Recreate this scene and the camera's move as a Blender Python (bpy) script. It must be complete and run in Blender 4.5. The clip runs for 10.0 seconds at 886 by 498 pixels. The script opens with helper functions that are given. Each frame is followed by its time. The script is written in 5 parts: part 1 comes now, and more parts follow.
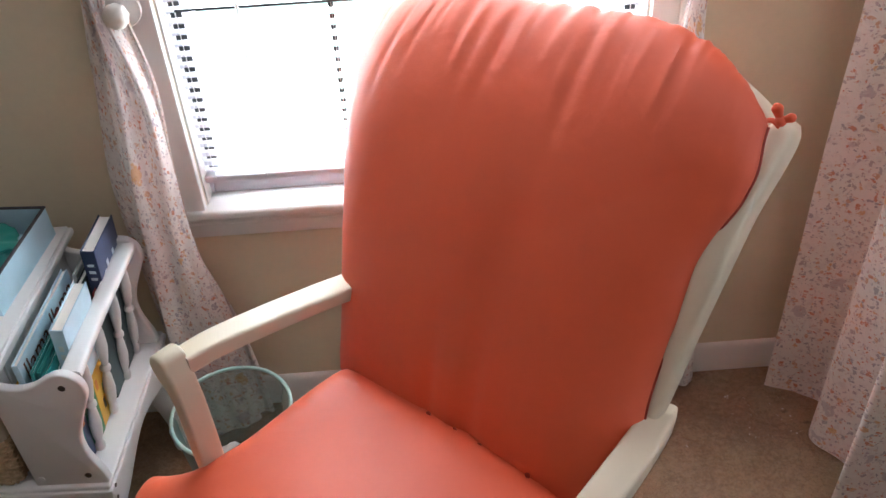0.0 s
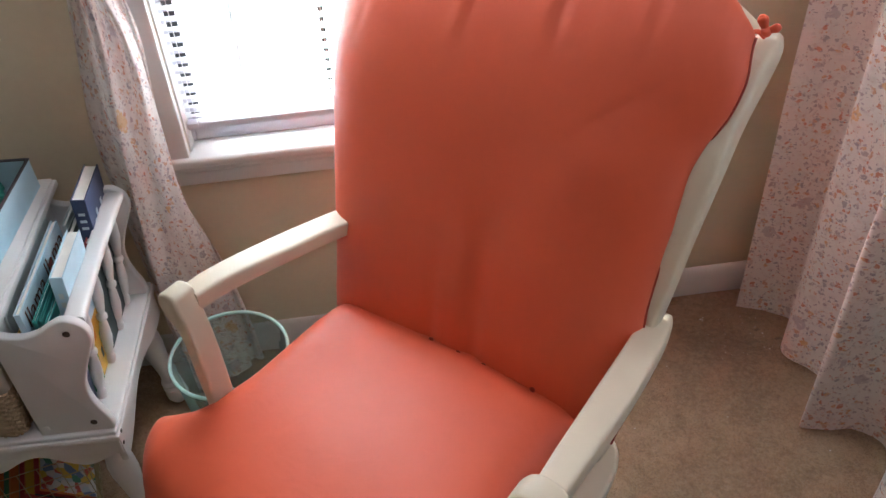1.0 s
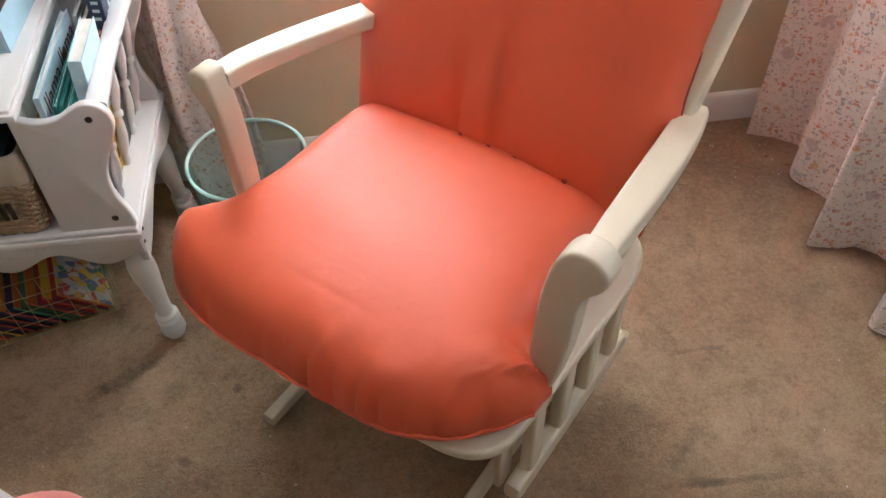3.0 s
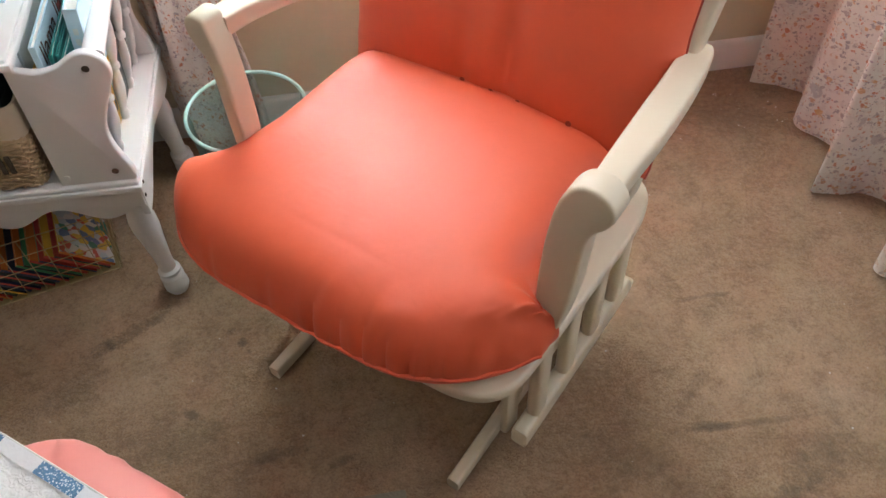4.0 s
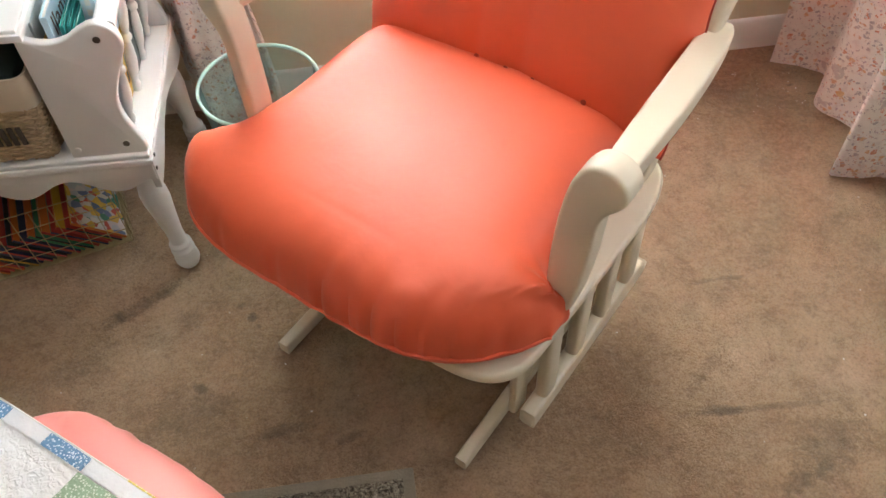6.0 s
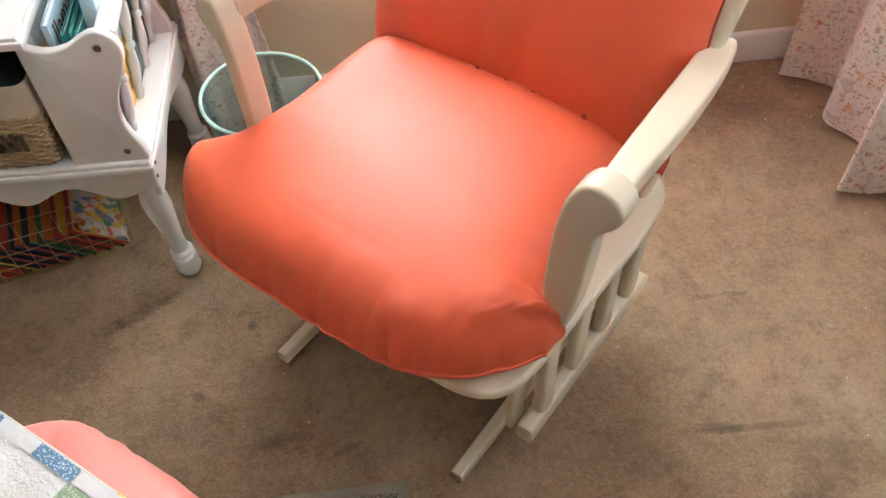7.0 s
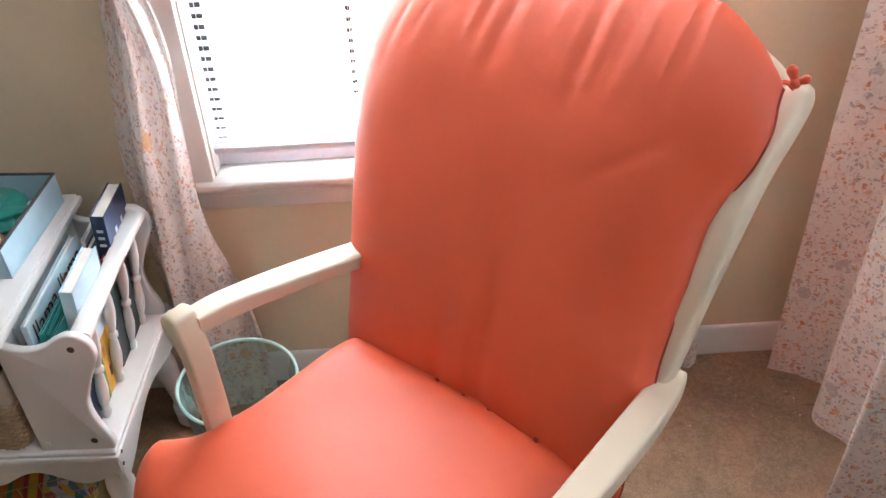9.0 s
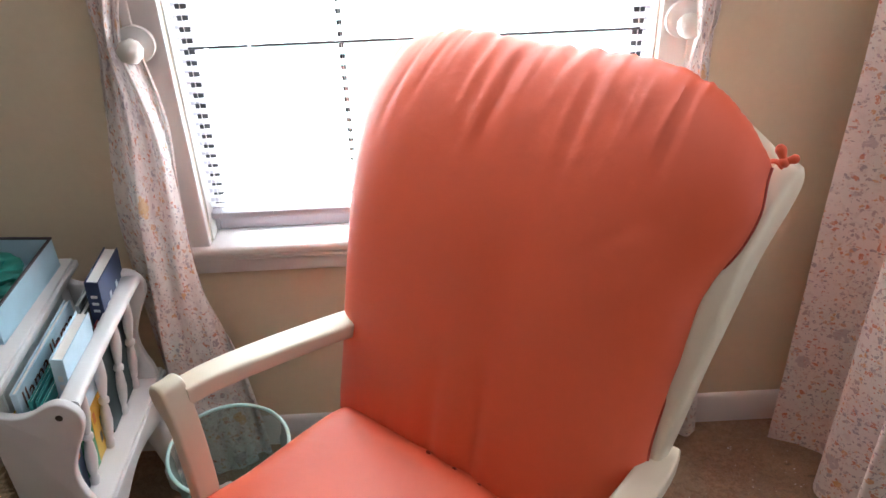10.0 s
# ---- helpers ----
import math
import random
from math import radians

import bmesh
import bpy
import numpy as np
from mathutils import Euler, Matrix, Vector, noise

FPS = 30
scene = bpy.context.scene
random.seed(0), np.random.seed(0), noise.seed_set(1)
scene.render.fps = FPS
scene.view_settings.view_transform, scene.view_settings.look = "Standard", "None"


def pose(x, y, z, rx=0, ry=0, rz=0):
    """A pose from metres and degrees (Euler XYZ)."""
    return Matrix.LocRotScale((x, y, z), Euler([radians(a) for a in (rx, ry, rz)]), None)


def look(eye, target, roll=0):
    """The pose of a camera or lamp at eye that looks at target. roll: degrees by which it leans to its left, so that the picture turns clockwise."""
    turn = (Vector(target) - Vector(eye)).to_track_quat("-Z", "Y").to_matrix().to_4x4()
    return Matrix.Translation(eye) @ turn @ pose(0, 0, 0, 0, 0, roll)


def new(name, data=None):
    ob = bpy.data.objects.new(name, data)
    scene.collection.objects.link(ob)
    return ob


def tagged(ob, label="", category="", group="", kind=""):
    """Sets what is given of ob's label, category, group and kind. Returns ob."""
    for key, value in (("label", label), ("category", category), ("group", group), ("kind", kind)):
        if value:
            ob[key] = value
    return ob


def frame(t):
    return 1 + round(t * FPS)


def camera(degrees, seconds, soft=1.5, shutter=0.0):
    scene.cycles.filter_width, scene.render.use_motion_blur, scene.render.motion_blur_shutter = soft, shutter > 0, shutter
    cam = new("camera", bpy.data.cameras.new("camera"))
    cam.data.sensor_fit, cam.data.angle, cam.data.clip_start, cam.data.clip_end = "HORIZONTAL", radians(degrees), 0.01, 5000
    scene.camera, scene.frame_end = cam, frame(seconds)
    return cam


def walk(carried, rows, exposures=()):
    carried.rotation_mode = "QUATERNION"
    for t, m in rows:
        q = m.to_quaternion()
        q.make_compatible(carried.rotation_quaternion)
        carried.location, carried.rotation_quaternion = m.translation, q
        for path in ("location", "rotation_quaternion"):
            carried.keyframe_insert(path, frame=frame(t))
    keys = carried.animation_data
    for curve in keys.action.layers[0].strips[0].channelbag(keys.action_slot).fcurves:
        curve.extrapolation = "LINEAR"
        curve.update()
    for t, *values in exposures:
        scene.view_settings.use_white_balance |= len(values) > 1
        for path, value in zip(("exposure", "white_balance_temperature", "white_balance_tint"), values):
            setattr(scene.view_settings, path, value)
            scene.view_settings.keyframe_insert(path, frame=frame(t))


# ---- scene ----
cam = camera(54.3, 10.0)
PATH = [
    (0, (0.268, 0.003, 1.612), (0.296, 1.577, 0.377), -3.5),
    (0.5, (0.22, -0.033, 1.602), (0.314, 1.502, 0.324), -3.4),
    (1, (0.18, -0.054, 1.592), (0.32, 1.456, 0.288), -3.6),
    (1.5, (0.139, -0.081, 1.557), (0.29, 1.384, 0.204), -2.0),
    (2, (0.101, -0.099, 1.515), (0.259, 1.291, 0.085), -1.3),
    (2.5, (0.075, -0.114, 1.493), (0.238, 1.229, 0.02), -1.1),
    (2.7, (0.072, -0.12, 1.49), (0.24, 1.208, 0.004), -1.1),
    (4, (0.056, -0.151, 1.452), (0.219, 1.104, -0.097), -2.3),
    (4.5, (0.057, -0.148, 1.445), (0.211, 1.08, -0.126), -2.3),
    (5, (0.06, -0.142, 1.443), (0.204, 1.073, -0.139), -2.8),
    (5.5, (0.06, -0.144, 1.444), (0.195, 1.071, -0.138), -2.7),
    (7, (0.089, -0.127, 1.447), (0.183, 1.1, -0.13), -2.9),
    (7.5, (0.118, -0.115, 1.462), (0.2, 1.185, -0.055), -3.2),
    (8, (0.154, -0.082, 1.492), (0.229, 1.31, 0.058), -3.3),
    (8.5, (0.191, -0.048, 1.54), (0.253, 1.442, 0.208), -2.4),
    (9, (0.239, -0.036, 1.566), (0.278, 1.543, 0.339), -2.5),
    (9.5, (0.251, -0.023, 1.585), (0.277, 1.604, 0.422), -2.0),
    (10, (0.263, -0.017, 1.59), (0.294, 1.632, 0.459), -2.2),
]
EXPOSURES = [(0.0, -0.69, 6050, 13), (1.0, -0.72, 6050, 13), (2.0, -0.40, 6150, 13), (2.7, -0.15, 6250, 12), (4.0, 0.0, 6200, 10), (4.5, 0.0, 6250, 10), (5.5, 0.22, 6400, 9), (7.0, 0.36, 6350, 9), (8.0, 0.36, 6200, 11), (9.0, -0.10, 6150, 13), (10.0, -0.57, 6100, 13)]
walk(cam, [(t, look(eye, target, roll)) for t, eye, target, roll in PATH], EXPOSURES)

# ---- world and lights ----
world = bpy.data.worlds.new("sky")
scene.world = world
world.use_nodes = True
wn = world.node_tree
sky = wn.nodes.new("ShaderNodeTexSky")
sky.sky_type, sky.sun_disc = "NISHITA", False
sky.sun_elevation, sky.sun_rotation = radians(50), radians(-20)
wn.links.new(sky.outputs["Color"], wn.nodes["Background"].inputs["Color"])
wn.nodes["Background"].inputs["Strength"].default_value = 0.12


def area(name, m, sx, sy, watts, colour):
    lamp = bpy.data.lights.new(name, "AREA")
    lamp.shape, lamp.size, lamp.size_y, lamp.energy, lamp.color = "RECTANGLE", sx, sy, watts, colour
    ob = new(name, lamp)
    ob.matrix_world = m
    return ob


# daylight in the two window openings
area("window_daylight", look((0.255, 1.66, 1.17), (0.255, 0.0, 1.26)), 0.87, 1.14, 186, (0.945, 0.955, 1.0))
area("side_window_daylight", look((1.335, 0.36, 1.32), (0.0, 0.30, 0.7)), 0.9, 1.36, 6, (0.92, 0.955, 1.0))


# ---- materials ----
def material(name):
    m = bpy.data.materials.new(name)
    m.use_nodes = True
    nt = m.node_tree
    return m, nt, nt.nodes["Principled BSDF"]


def node(nt, kind, **inputs):
    n = nt.nodes.new(kind)
    for key, value in inputs.items():
        n.inputs[key.replace("_", " ")].default_value = value
    return n


def coords(nt, which="Object", scale=(1, 1, 1)):
    tc = nt.nodes.new("ShaderNodeTexCoord")
    mp = nt.nodes.new("ShaderNodeMapping")
    mp.inputs["Scale"].default_value = scale
    nt.links.new(tc.outputs[which], mp.inputs["Vector"])
    return mp.outputs["Vector"]


def noise_tex(nt, vec, scale, detail=4.0, rough=0.55):
    n = node(nt, "ShaderNodeTexNoise", Scale=scale, Detail=detail, Roughness=rough)
    nt.links.new(vec, n.inputs["Vector"])
    return n.outputs["Fac"]


def ramp(nt, fac, stops, mode="LINEAR"):
    r = nt.nodes.new("ShaderNodeValToRGB")
    r.color_ramp.interpolation = mode
    els = r.color_ramp.elements
    while len(els) < len(stops):
        els.new(0.5)
    for e, (p, c) in zip(els, stops):
        e.position, e.color = p, (*c, 1) if len(c) == 3 else c
    nt.links.new(fac, r.inputs["Fac"])
    return r.outputs["Color"]


def mix(nt, fac, a, b, mode="MIX"):
    n = nt.nodes.new("ShaderNodeMix")
    n.data_type, n.blend_type = "RGBA", mode
    for sock, v in ((n.inputs[0], fac), (n.inputs[6], a), (n.inputs[7], b)):
        if isinstance(v, (int, float)):
            sock.default_value = v
        elif isinstance(v, tuple):
            sock.default_value = (*v, 1)
        else:
            nt.links.new(v, sock)
    return n.outputs[2]


def math_node(nt, op, a, b=0.0, clamp=False):
    n = nt.nodes.new("ShaderNodeMath")
    n.operation, n.use_clamp = op, clamp
    for sock, v in ((n.inputs[0], a), (n.inputs[1], b)):
        if isinstance(v, (int, float)):
            sock.default_value = v
        else:
            nt.links.new(v, sock)
    return n.outputs[0]


def bump(nt, bsdf, height, strength=0.3, distance=0.002):
    b = node(nt, "ShaderNodeBump", Strength=strength, Distance=distance)
    nt.links.new(height, b.inputs["Height"])
    nt.links.new(b.outputs["Normal"], bsdf.inputs["Normal"])


def simple(name, colour, rough=0.6, var=0.08, scale=30.0, bumps=0.1, metal=0.0, size=0.001):
    m, nt, p = material(name)
    v = coords(nt)
    big, fine = noise_tex(nt, v, scale * 0.15, 3), noise_tex(nt, v, scale, 5)
    both = math_node(nt, "ADD", math_node(nt, "MULTIPLY", big, 0.6), math_node(nt, "MULTIPLY", fine, 0.4))
    lo, hi = tuple(c * (1 - var) for c in colour), tuple(min(1, c * (1 + var)) for c in colour)
    nt.links.new(ramp(nt, both, [(0.3, lo), (0.7, hi)]), p.inputs["Base Color"])
    p.inputs["Roughness"].default_value, p.inputs["Metallic"].default_value = rough, metal
    bump(nt, p, fine, bumps, size)
    return m


def painted_wood(name, colour, rough=0.38):
    m, nt, p = material(name)
    v = coords(nt)
    big, fine = noise_tex(nt, v, 5, 4), noise_tex(nt, v, 60, 6)
    worn = ramp(nt, noise_tex(nt, v, 22, 8, 0.7), [(0.66, (0, 0, 0)), (0.74, (1, 1, 1))])
    base = mix(nt, big, tuple(c * 0.93 for c in colour), colour)
    base = mix(nt, math_node(nt, "MULTIPLY", worn, 0.25), base, tuple(c * k for c, k in zip(colour, (0.82, 0.76, 0.66))))
    nt.links.new(base, p.inputs["Base Color"])
    r = math_node(nt, "ADD", math_node(nt, "MULTIPLY", fine, 0.2), rough - 0.1)
    nt.links.new(r, p.inputs["Roughness"])
    streak = noise_tex(nt, coords(nt, "Object", (120, 12, 120)), 1.0, 3)
    bump(nt, p, streak, 0.12, 0.001)
    return m


def cloth(name, colour, pale, weave=900.0, sheen=0.06):
    m, nt, p = material(name)
    v = coords(nt)
    big, mid = noise_tex(nt, v, 4, 4), noise_tex(nt, v, 35, 5)
    base = mix(nt, big, colour, pale)
    base = mix(nt, math_node(nt, "MULTIPLY", mid, 0.35), base, tuple(c * 0.85 for c in colour))
    nt.links.new(base, p.inputs["Base Color"])
    p.inputs["Roughness"].default_value = 0.5
    p.inputs["Sheen Weight"].default_value, p.inputs["Sheen Roughness"].default_value = sheen, 0.35
    p.inputs["Specular IOR Level"].default_value = 0.62
    w = noise_tex(nt, v, weave, 2)
    soft = node(nt, "ShaderNodeTexNoise", Scale=11.0, Detail=3.0, Distortion=1.4)
    nt.links.new(v, soft.inputs["Vector"])
    h = math_node(nt, "ADD", math_node(nt, "MULTIPLY", w, 0.15), math_node(nt, "ADD", mid, math_node(nt, "MULTIPLY", soft.outputs["Fac"], 2.2)))
    bump(nt, p, h, 0.22, 0.002)
    return m


def carpet_material():
    m, nt, p = material("carpet_pile")
    v = coords(nt)
    big, mid, fine = noise_tex(nt, v, 2.6, 6, 0.65), noise_tex(nt, v, 16, 7, 0.7), noise_tex(nt, v, 240, 4, 0.75)
    tuft = noise_tex(nt, v, 75, 5, 0.7)
    base = ramp(nt, big, [(0.32, (0.280, 0.164, 0.082)), (0.5, (0.39, 0.248, 0.140)), (0.68, (0.48, 0.322, 0.200))])
    base = mix(nt, ramp(nt, mid, [(0.34, (0.55, 0.55, 0.55)), (0.54, (0, 0, 0))]), base, (0.14, 0.074, 0.032))
    base = mix(nt, ramp(nt, tuft, [(0.40, (0, 0, 0)), (0.72, (0.6, 0.6, 0.6))]), base, (0.50, 0.345, 0.220))
    base = mix(nt, ramp(nt, fine, [(0.38, (0.42, 0.42, 0.42)), (0.56, (0, 0, 0))]), base, (0.13, 0.075, 0.036))
    sep = nt.nodes.new("ShaderNodeSeparateXYZ")
    nt.links.new(v, sep.inputs["Vector"])
    wob = noise_tex(nt, v, 30, 5, 0.7)
    # spots and worn streaks, with shade painted along the two loose ridges: x, y, half length, half width, turn in
    # degrees, depth
    for x, y, rx, ry, turn, deep in ((-0.445, 0.925, 0.095, 0.020, 33, 0.55), (-0.490, 0.902, 0.035, 0.020, 20, 0.6), (-0.227, 0.860, 0.012, 0.014, 0, 0.7), (-0.249, 0.890, 0.012, 0.010, 0, 0.5), (-0.216, 0.838, 0.010, 0.008, 0, 0.6),
                                     (-0.351, 0.87, 0.028, 0.035, 20, 0.25), (-0.33, 0.715, 0.02, 0.012, -30, 0.5), (0.70, 0.513, 0.19, 0.009, -2, 0.35), (0.62, 0.520, 0.06, 0.012, -8, 0.5), (0.72, 0.802, 0.075, 0.008, 0, 0.4),
                                     (0.62, 0.60, 0.08, 0.016, 45, 0.25), (0.80, 0.43, 0.10, 0.05, 30, 0.4), (0.72, 0.372, 0.06, 0.02, 20, 0.45), (-0.17, 0.60, 0.07, 0.016, 3, 0.5), (-0.05, 0.57, 0.03, 0.012, 10, 0.5), (0.98, 1.30, 0.16, 0.07, -20, 0.25),
                                     (1.08, 1.34, 0.012, 0.006, -20, 0.7), (1.12, 1.30, 0.014, 0.006, 10, 0.7), (-0.56, 0.80, 0.10, 0.03, 30, 0.3), (0.45, 0.50, 0.12, 0.05, -30, 0.2), (-0.36, 0.66, 0.11, 0.06, 10, 0.3)):
        c, s = math.cos(radians(turn)), math.sin(radians(turn))
        dx, dy = math_node(nt, "SUBTRACT", sep.outputs["X"], x), math_node(nt, "SUBTRACT", sep.outputs["Y"], y)
        a = math_node(nt, "DIVIDE", math_node(nt, "ADD", math_node(nt, "MULTIPLY", dx, c), math_node(nt, "MULTIPLY", dy, s)), rx)
        b = math_node(nt, "DIVIDE", math_node(nt, "SUBTRACT", math_node(nt, "MULTIPLY", dy, c), math_node(nt, "MULTIPLY", dx, s)), ry)
        d = math_node(nt, "ADD", math_node(nt, "MULTIPLY", a, a), math_node(nt, "MULTIPLY", b, b))
        d = math_node(nt, "ADD", d, math_node(nt, "MULTIPLY", math_node(nt, "SUBTRACT", wob, 0.5), 3.2))
        f = math_node(nt, "MULTIPLY", math_node(nt, "SUBTRACT", 1.0, d, True), deep)
        base = mix(nt, f, base, (0.070, 0.046, 0.026))
    nt.links.new(base, p.inputs["Base Color"])
    p.inputs["Roughness"].default_value, p.inputs["Sheen Weight"].default_value = 0.95, 0.15
    h = math_node(nt, "ADD", math_node(nt, "MULTIPLY", fine, 0.8), math_node(nt, "ADD", math_node(nt, "MULTIPLY", mid, 1.2), tuft))
    bump(nt, p, h, 0.9, 0.007)
    return m


def print_material(name, ground, thin=0.10):
    """Printed cotton: scattered small sprigs and a few larger warm blots, on the cloth's own width and height in metres."""
    m, nt, p = material(name)
    uv = coords(nt, "UV")
    wob = node(nt, "ShaderNodeTexNoise", Scale=55.0, Detail=3.0)
    nt.links.new(uv, wob.inputs["Vector"])
    warp = nt.nodes.new("ShaderNodeMixRGB")
    warp.blend_type = "LINEAR_LIGHT"
    warp.inputs["Fac"].default_value = 0.012
    nt.links.new(uv, warp.inputs["Color1"])
    nt.links.new(wob.outputs["Color"], warp.inputs["Color2"])
    base = mix(nt, noise_tex(nt, uv, 6, 4), ground, tuple(c * 0.92 for c in ground))
    faint = ramp(nt, noise_tex(nt, warp.outputs["Color"], 48, 3, 0.6), [(0.52, (0, 0, 0)), (0.66, (0.3, 0.3, 0.3))])
    base = mix(nt, faint, base, (0.50, 0.40, 0.39))
    layers = ((150.0, 0.80, 0.42, [(0.0, (0.40, 0.31, 0.33)), (0.22, (0.56, 0.40, 0.38)), (0.42, (0.33, 0.29, 0.31)), (0.60, (0.60, 0.42, 0.34)), (0.76, (0.48, 0.37, 0.42)), (0.90, (0.56, 0.16, 0.08))], 0.85),
              (85.0, 0.82, 0.40, [(0.0, (0.42, 0.33, 0.34)), (0.25, (0.58, 0.30, 0.18)), (0.42, (0.34, 0.30, 0.33)), (0.60, (0.64, 0.34, 0.15)), (0.80, (0.56, 0.17, 0.08))], 0.8),
              (22.0, 0.72, 0.38, [(0.0, ground), (0.52, (0.70, 0.40, 0.15)), (0.74, (0.50, 0.42, 0.44))], 0.75))
    for scale, size, broken, stops, deep in layers:
        vo = nt.nodes.new("ShaderNodeTexVoronoi")
        vo.inputs["Scale"].default_value = scale
        nt.links.new(warp.outputs["Color"], vo.inputs["Vector"])
        rnd = nt.nodes.new("ShaderNodeSeparateColor")
        nt.links.new(vo.outputs["Color"], rnd.inputs["Color"])
        rad = math_node(nt, "MULTIPLY", rnd.outputs["Green"], size)
        edge = math_node(nt, "ADD", vo.outputs["Distance"], math_node(nt, "MULTIPLY", noise_tex(nt, uv, scale * 3, 3), 0.45))
        inside = ramp(nt, math_node(nt, "SUBTRACT", rad, edge), [(0.0, (0, 0, 0)), (0.05, (1, 1, 1))])
        veins = ramp(nt, noise_tex(nt, warp.outputs["Color"], scale * 3.2, 3), [(broken - 0.05, (0, 0, 0)), (broken + 0.03, (1, 1, 1))])
        fac = math_node(nt, "MULTIPLY", math_node(nt, "MULTIPLY", inside, veins), deep)
        base = mix(nt, fac, base, ramp(nt, rnd.outputs["Red"], stops, "CONSTANT"))
    nt.links.new(base, p.inputs["Base Color"])
    p.inputs["Roughness"].default_value, p.inputs["Sheen Weight"].default_value = 0.85, 0.1
    bump(nt, p, noise_tex(nt, uv, 700, 2), 0.15, 0.001)
    tr = nt.nodes.new("ShaderNodeBsdfTranslucent")
    nt.links.new(base, tr.inputs["Color"])
    ms = nt.nodes.new("ShaderNodeMixShader")
    ms.inputs["Fac"].default_value = thin
    nt.links.new(p.outputs["BSDF"], ms.inputs[1])
    nt.links.new(tr.outputs["BSDF"], ms.inputs[2])
    nt.links.new(ms.outputs["Shader"], nt.nodes["Material Output"].inputs["Surface"])
    return m


def sheer_plastic(name, colour, clear, rough=0.35):
    m, nt, p = material(name)
    nt.links.new(ramp(nt, noise_tex(nt, coords(nt), 12, 4), [(0.3, tuple(c * 0.9 for c in colour)), (0.7, colour)]), p.inputs["Base Color"])
    p.inputs["Roughness"].default_value = rough
    tp = nt.nodes.new("ShaderNodeBsdfTransparent")
    tp.inputs["Color"].default_value = (0.86, 0.95, 0.92, 1)
    ms = nt.nodes.new("ShaderNodeMixShader")
    ms.inputs["Fac"].default_value = clear
    nt.links.new(p.outputs["BSDF"], ms.inputs[1])
    nt.links.new(tp.outputs["BSDF"], ms.inputs[2])
    nt.links.new(ms.outputs["Shader"], nt.nodes["Material Output"].inputs["Surface"])
    return m


def slat_material():
    m, nt, p = material("blind_vinyl")
    nt.links.new(ramp(nt, noise_tex(nt, coords(nt), 25, 3), [(0.3, (0.80, 0.80, 0.80)), (0.7, (0.86, 0.86, 0.86))]), p.inputs["Base Color"])
    p.inputs["Roughness"].default_value = 0.45
    tr = nt.nodes.new("ShaderNodeBsdfTranslucent")
    tr.inputs["Color"].default_value = (0.9, 0.9, 0.88, 1)
    ms = nt.nodes.new("ShaderNodeMixShader")
    ms.inputs["Fac"].default_value = 0.5
    nt.links.new(p.outputs["BSDF"], ms.inputs[1])
    nt.links.new(tr.outputs["BSDF"], ms.inputs[2])
    nt.links.new(ms.outputs["Shader"], nt.nodes["Material Output"].inputs["Surface"])
    return m


def glow(name, colour, strength):
    m, nt, p = material(name)
    e = nt.nodes.new("ShaderNodeEmission")
    v = coords(nt)
    nt.links.new(ramp(nt, noise_tex(nt, v, 2.5, 3), [(0.42, tuple(c * 0.8 for c in colour)), (0.6, colour)]), e.inputs["Color"])
    e.inputs["Strength"].default_value = strength
    nt.links.new(e.outputs["Emission"], nt.nodes["Material Output"].inputs["Surface"])
    return m


M_WALL = simple("wall_paint", (0.67, 0.565, 0.405), 0.8, 0.04, 60, 0.12)
M_TRIM = painted_wood("trim_paint", (0.74, 0.71, 0.685), 0.4)
M_CEIL = simple("ceiling_paint", (0.80, 0.79, 0.76), 0.9, 0.03, 60, 0.1)
M_CARPET = carpet_material()
M_CREAM = painted_wood("cream_paint", (0.71, 0.62, 0.47), 0.36)
M_WHITE = painted_wood("white_furniture_paint", (0.80, 0.79, 0.78), 0.42)
M_CORAL = cloth("coral_cotton", (0.68, 0.096, 0.034), (0.72, 0.110, 0.041))
# darker copy of the coral, for the sewn edge and painted-in creases
M_CORAL_DARK = cloth("darkened_coral", (0.30, 0.030, 0.014), (0.34, 0.038, 0.018))
M_PINK = cloth("pink_cotton", (0.72, 0.24, 0.20), (0.76, 0.27, 0.225))
M_PRINT = print_material("printed_cotton", (0.80, 0.735, 0.70), 0.2)
M_MINT = simple("mint_plastic", (0.40, 0.60, 0.555), 0.35, 0.05, 20, 0.03)
M_MINT_SHEER = sheer_plastic("mint_mesh", (0.26, 0.40, 0.37), 0.58)
M_SLAT = slat_material()
M_TAPE = simple("ladder_tape", (0.10, 0.11, 0.12), 0.8, 0.1, 60, 0.1)
M_SASH = simple("window_vinyl", (0.62, 0.60, 0.65), 0.4, 0.04, 20, 0.05)
M_KNOB = simple("knob_fabric", (0.56, 0.51, 0.45), 0.7, 0.12, 90, 0.3)
M_METAL = simple("screw_metal", (0.12, 0.10, 0.08), 0.45, 0.2, 90, 0.2, 0.8)
M_PAPER = simple("page_paper", (0.82, 0.81, 0.76), 0.85, 0.05, 180, 0.2)
M_OUTSIDE = glow("bright_day", (0.95, 1.0, 0.98), 3.2)


# ---- mesh helpers ----
def part(name, bm, mat, parent=None, label="", smooth=True):
    me = bpy.data.meshes.new(name)
    bmesh.ops.recalc_face_normals(bm, faces=bm.faces)
    bm.to_mesh(me)
    bm.free()
    if smooth:
        me.shade_smooth()
        me.set_sharp_from_angle(angle=radians(38))
    me.materials.append(mat)
    ob = new(name, me)
    if parent:
        ob.parent = parent
    if label:
        ob["label"] = label
    return ob


def thing(name, m, label, category, group="", kind=""):
    ob = new(name)
    ob.empty_display_size = 0.05
    ob.matrix_world = m
    return tagged(ob, label, category, group, kind)


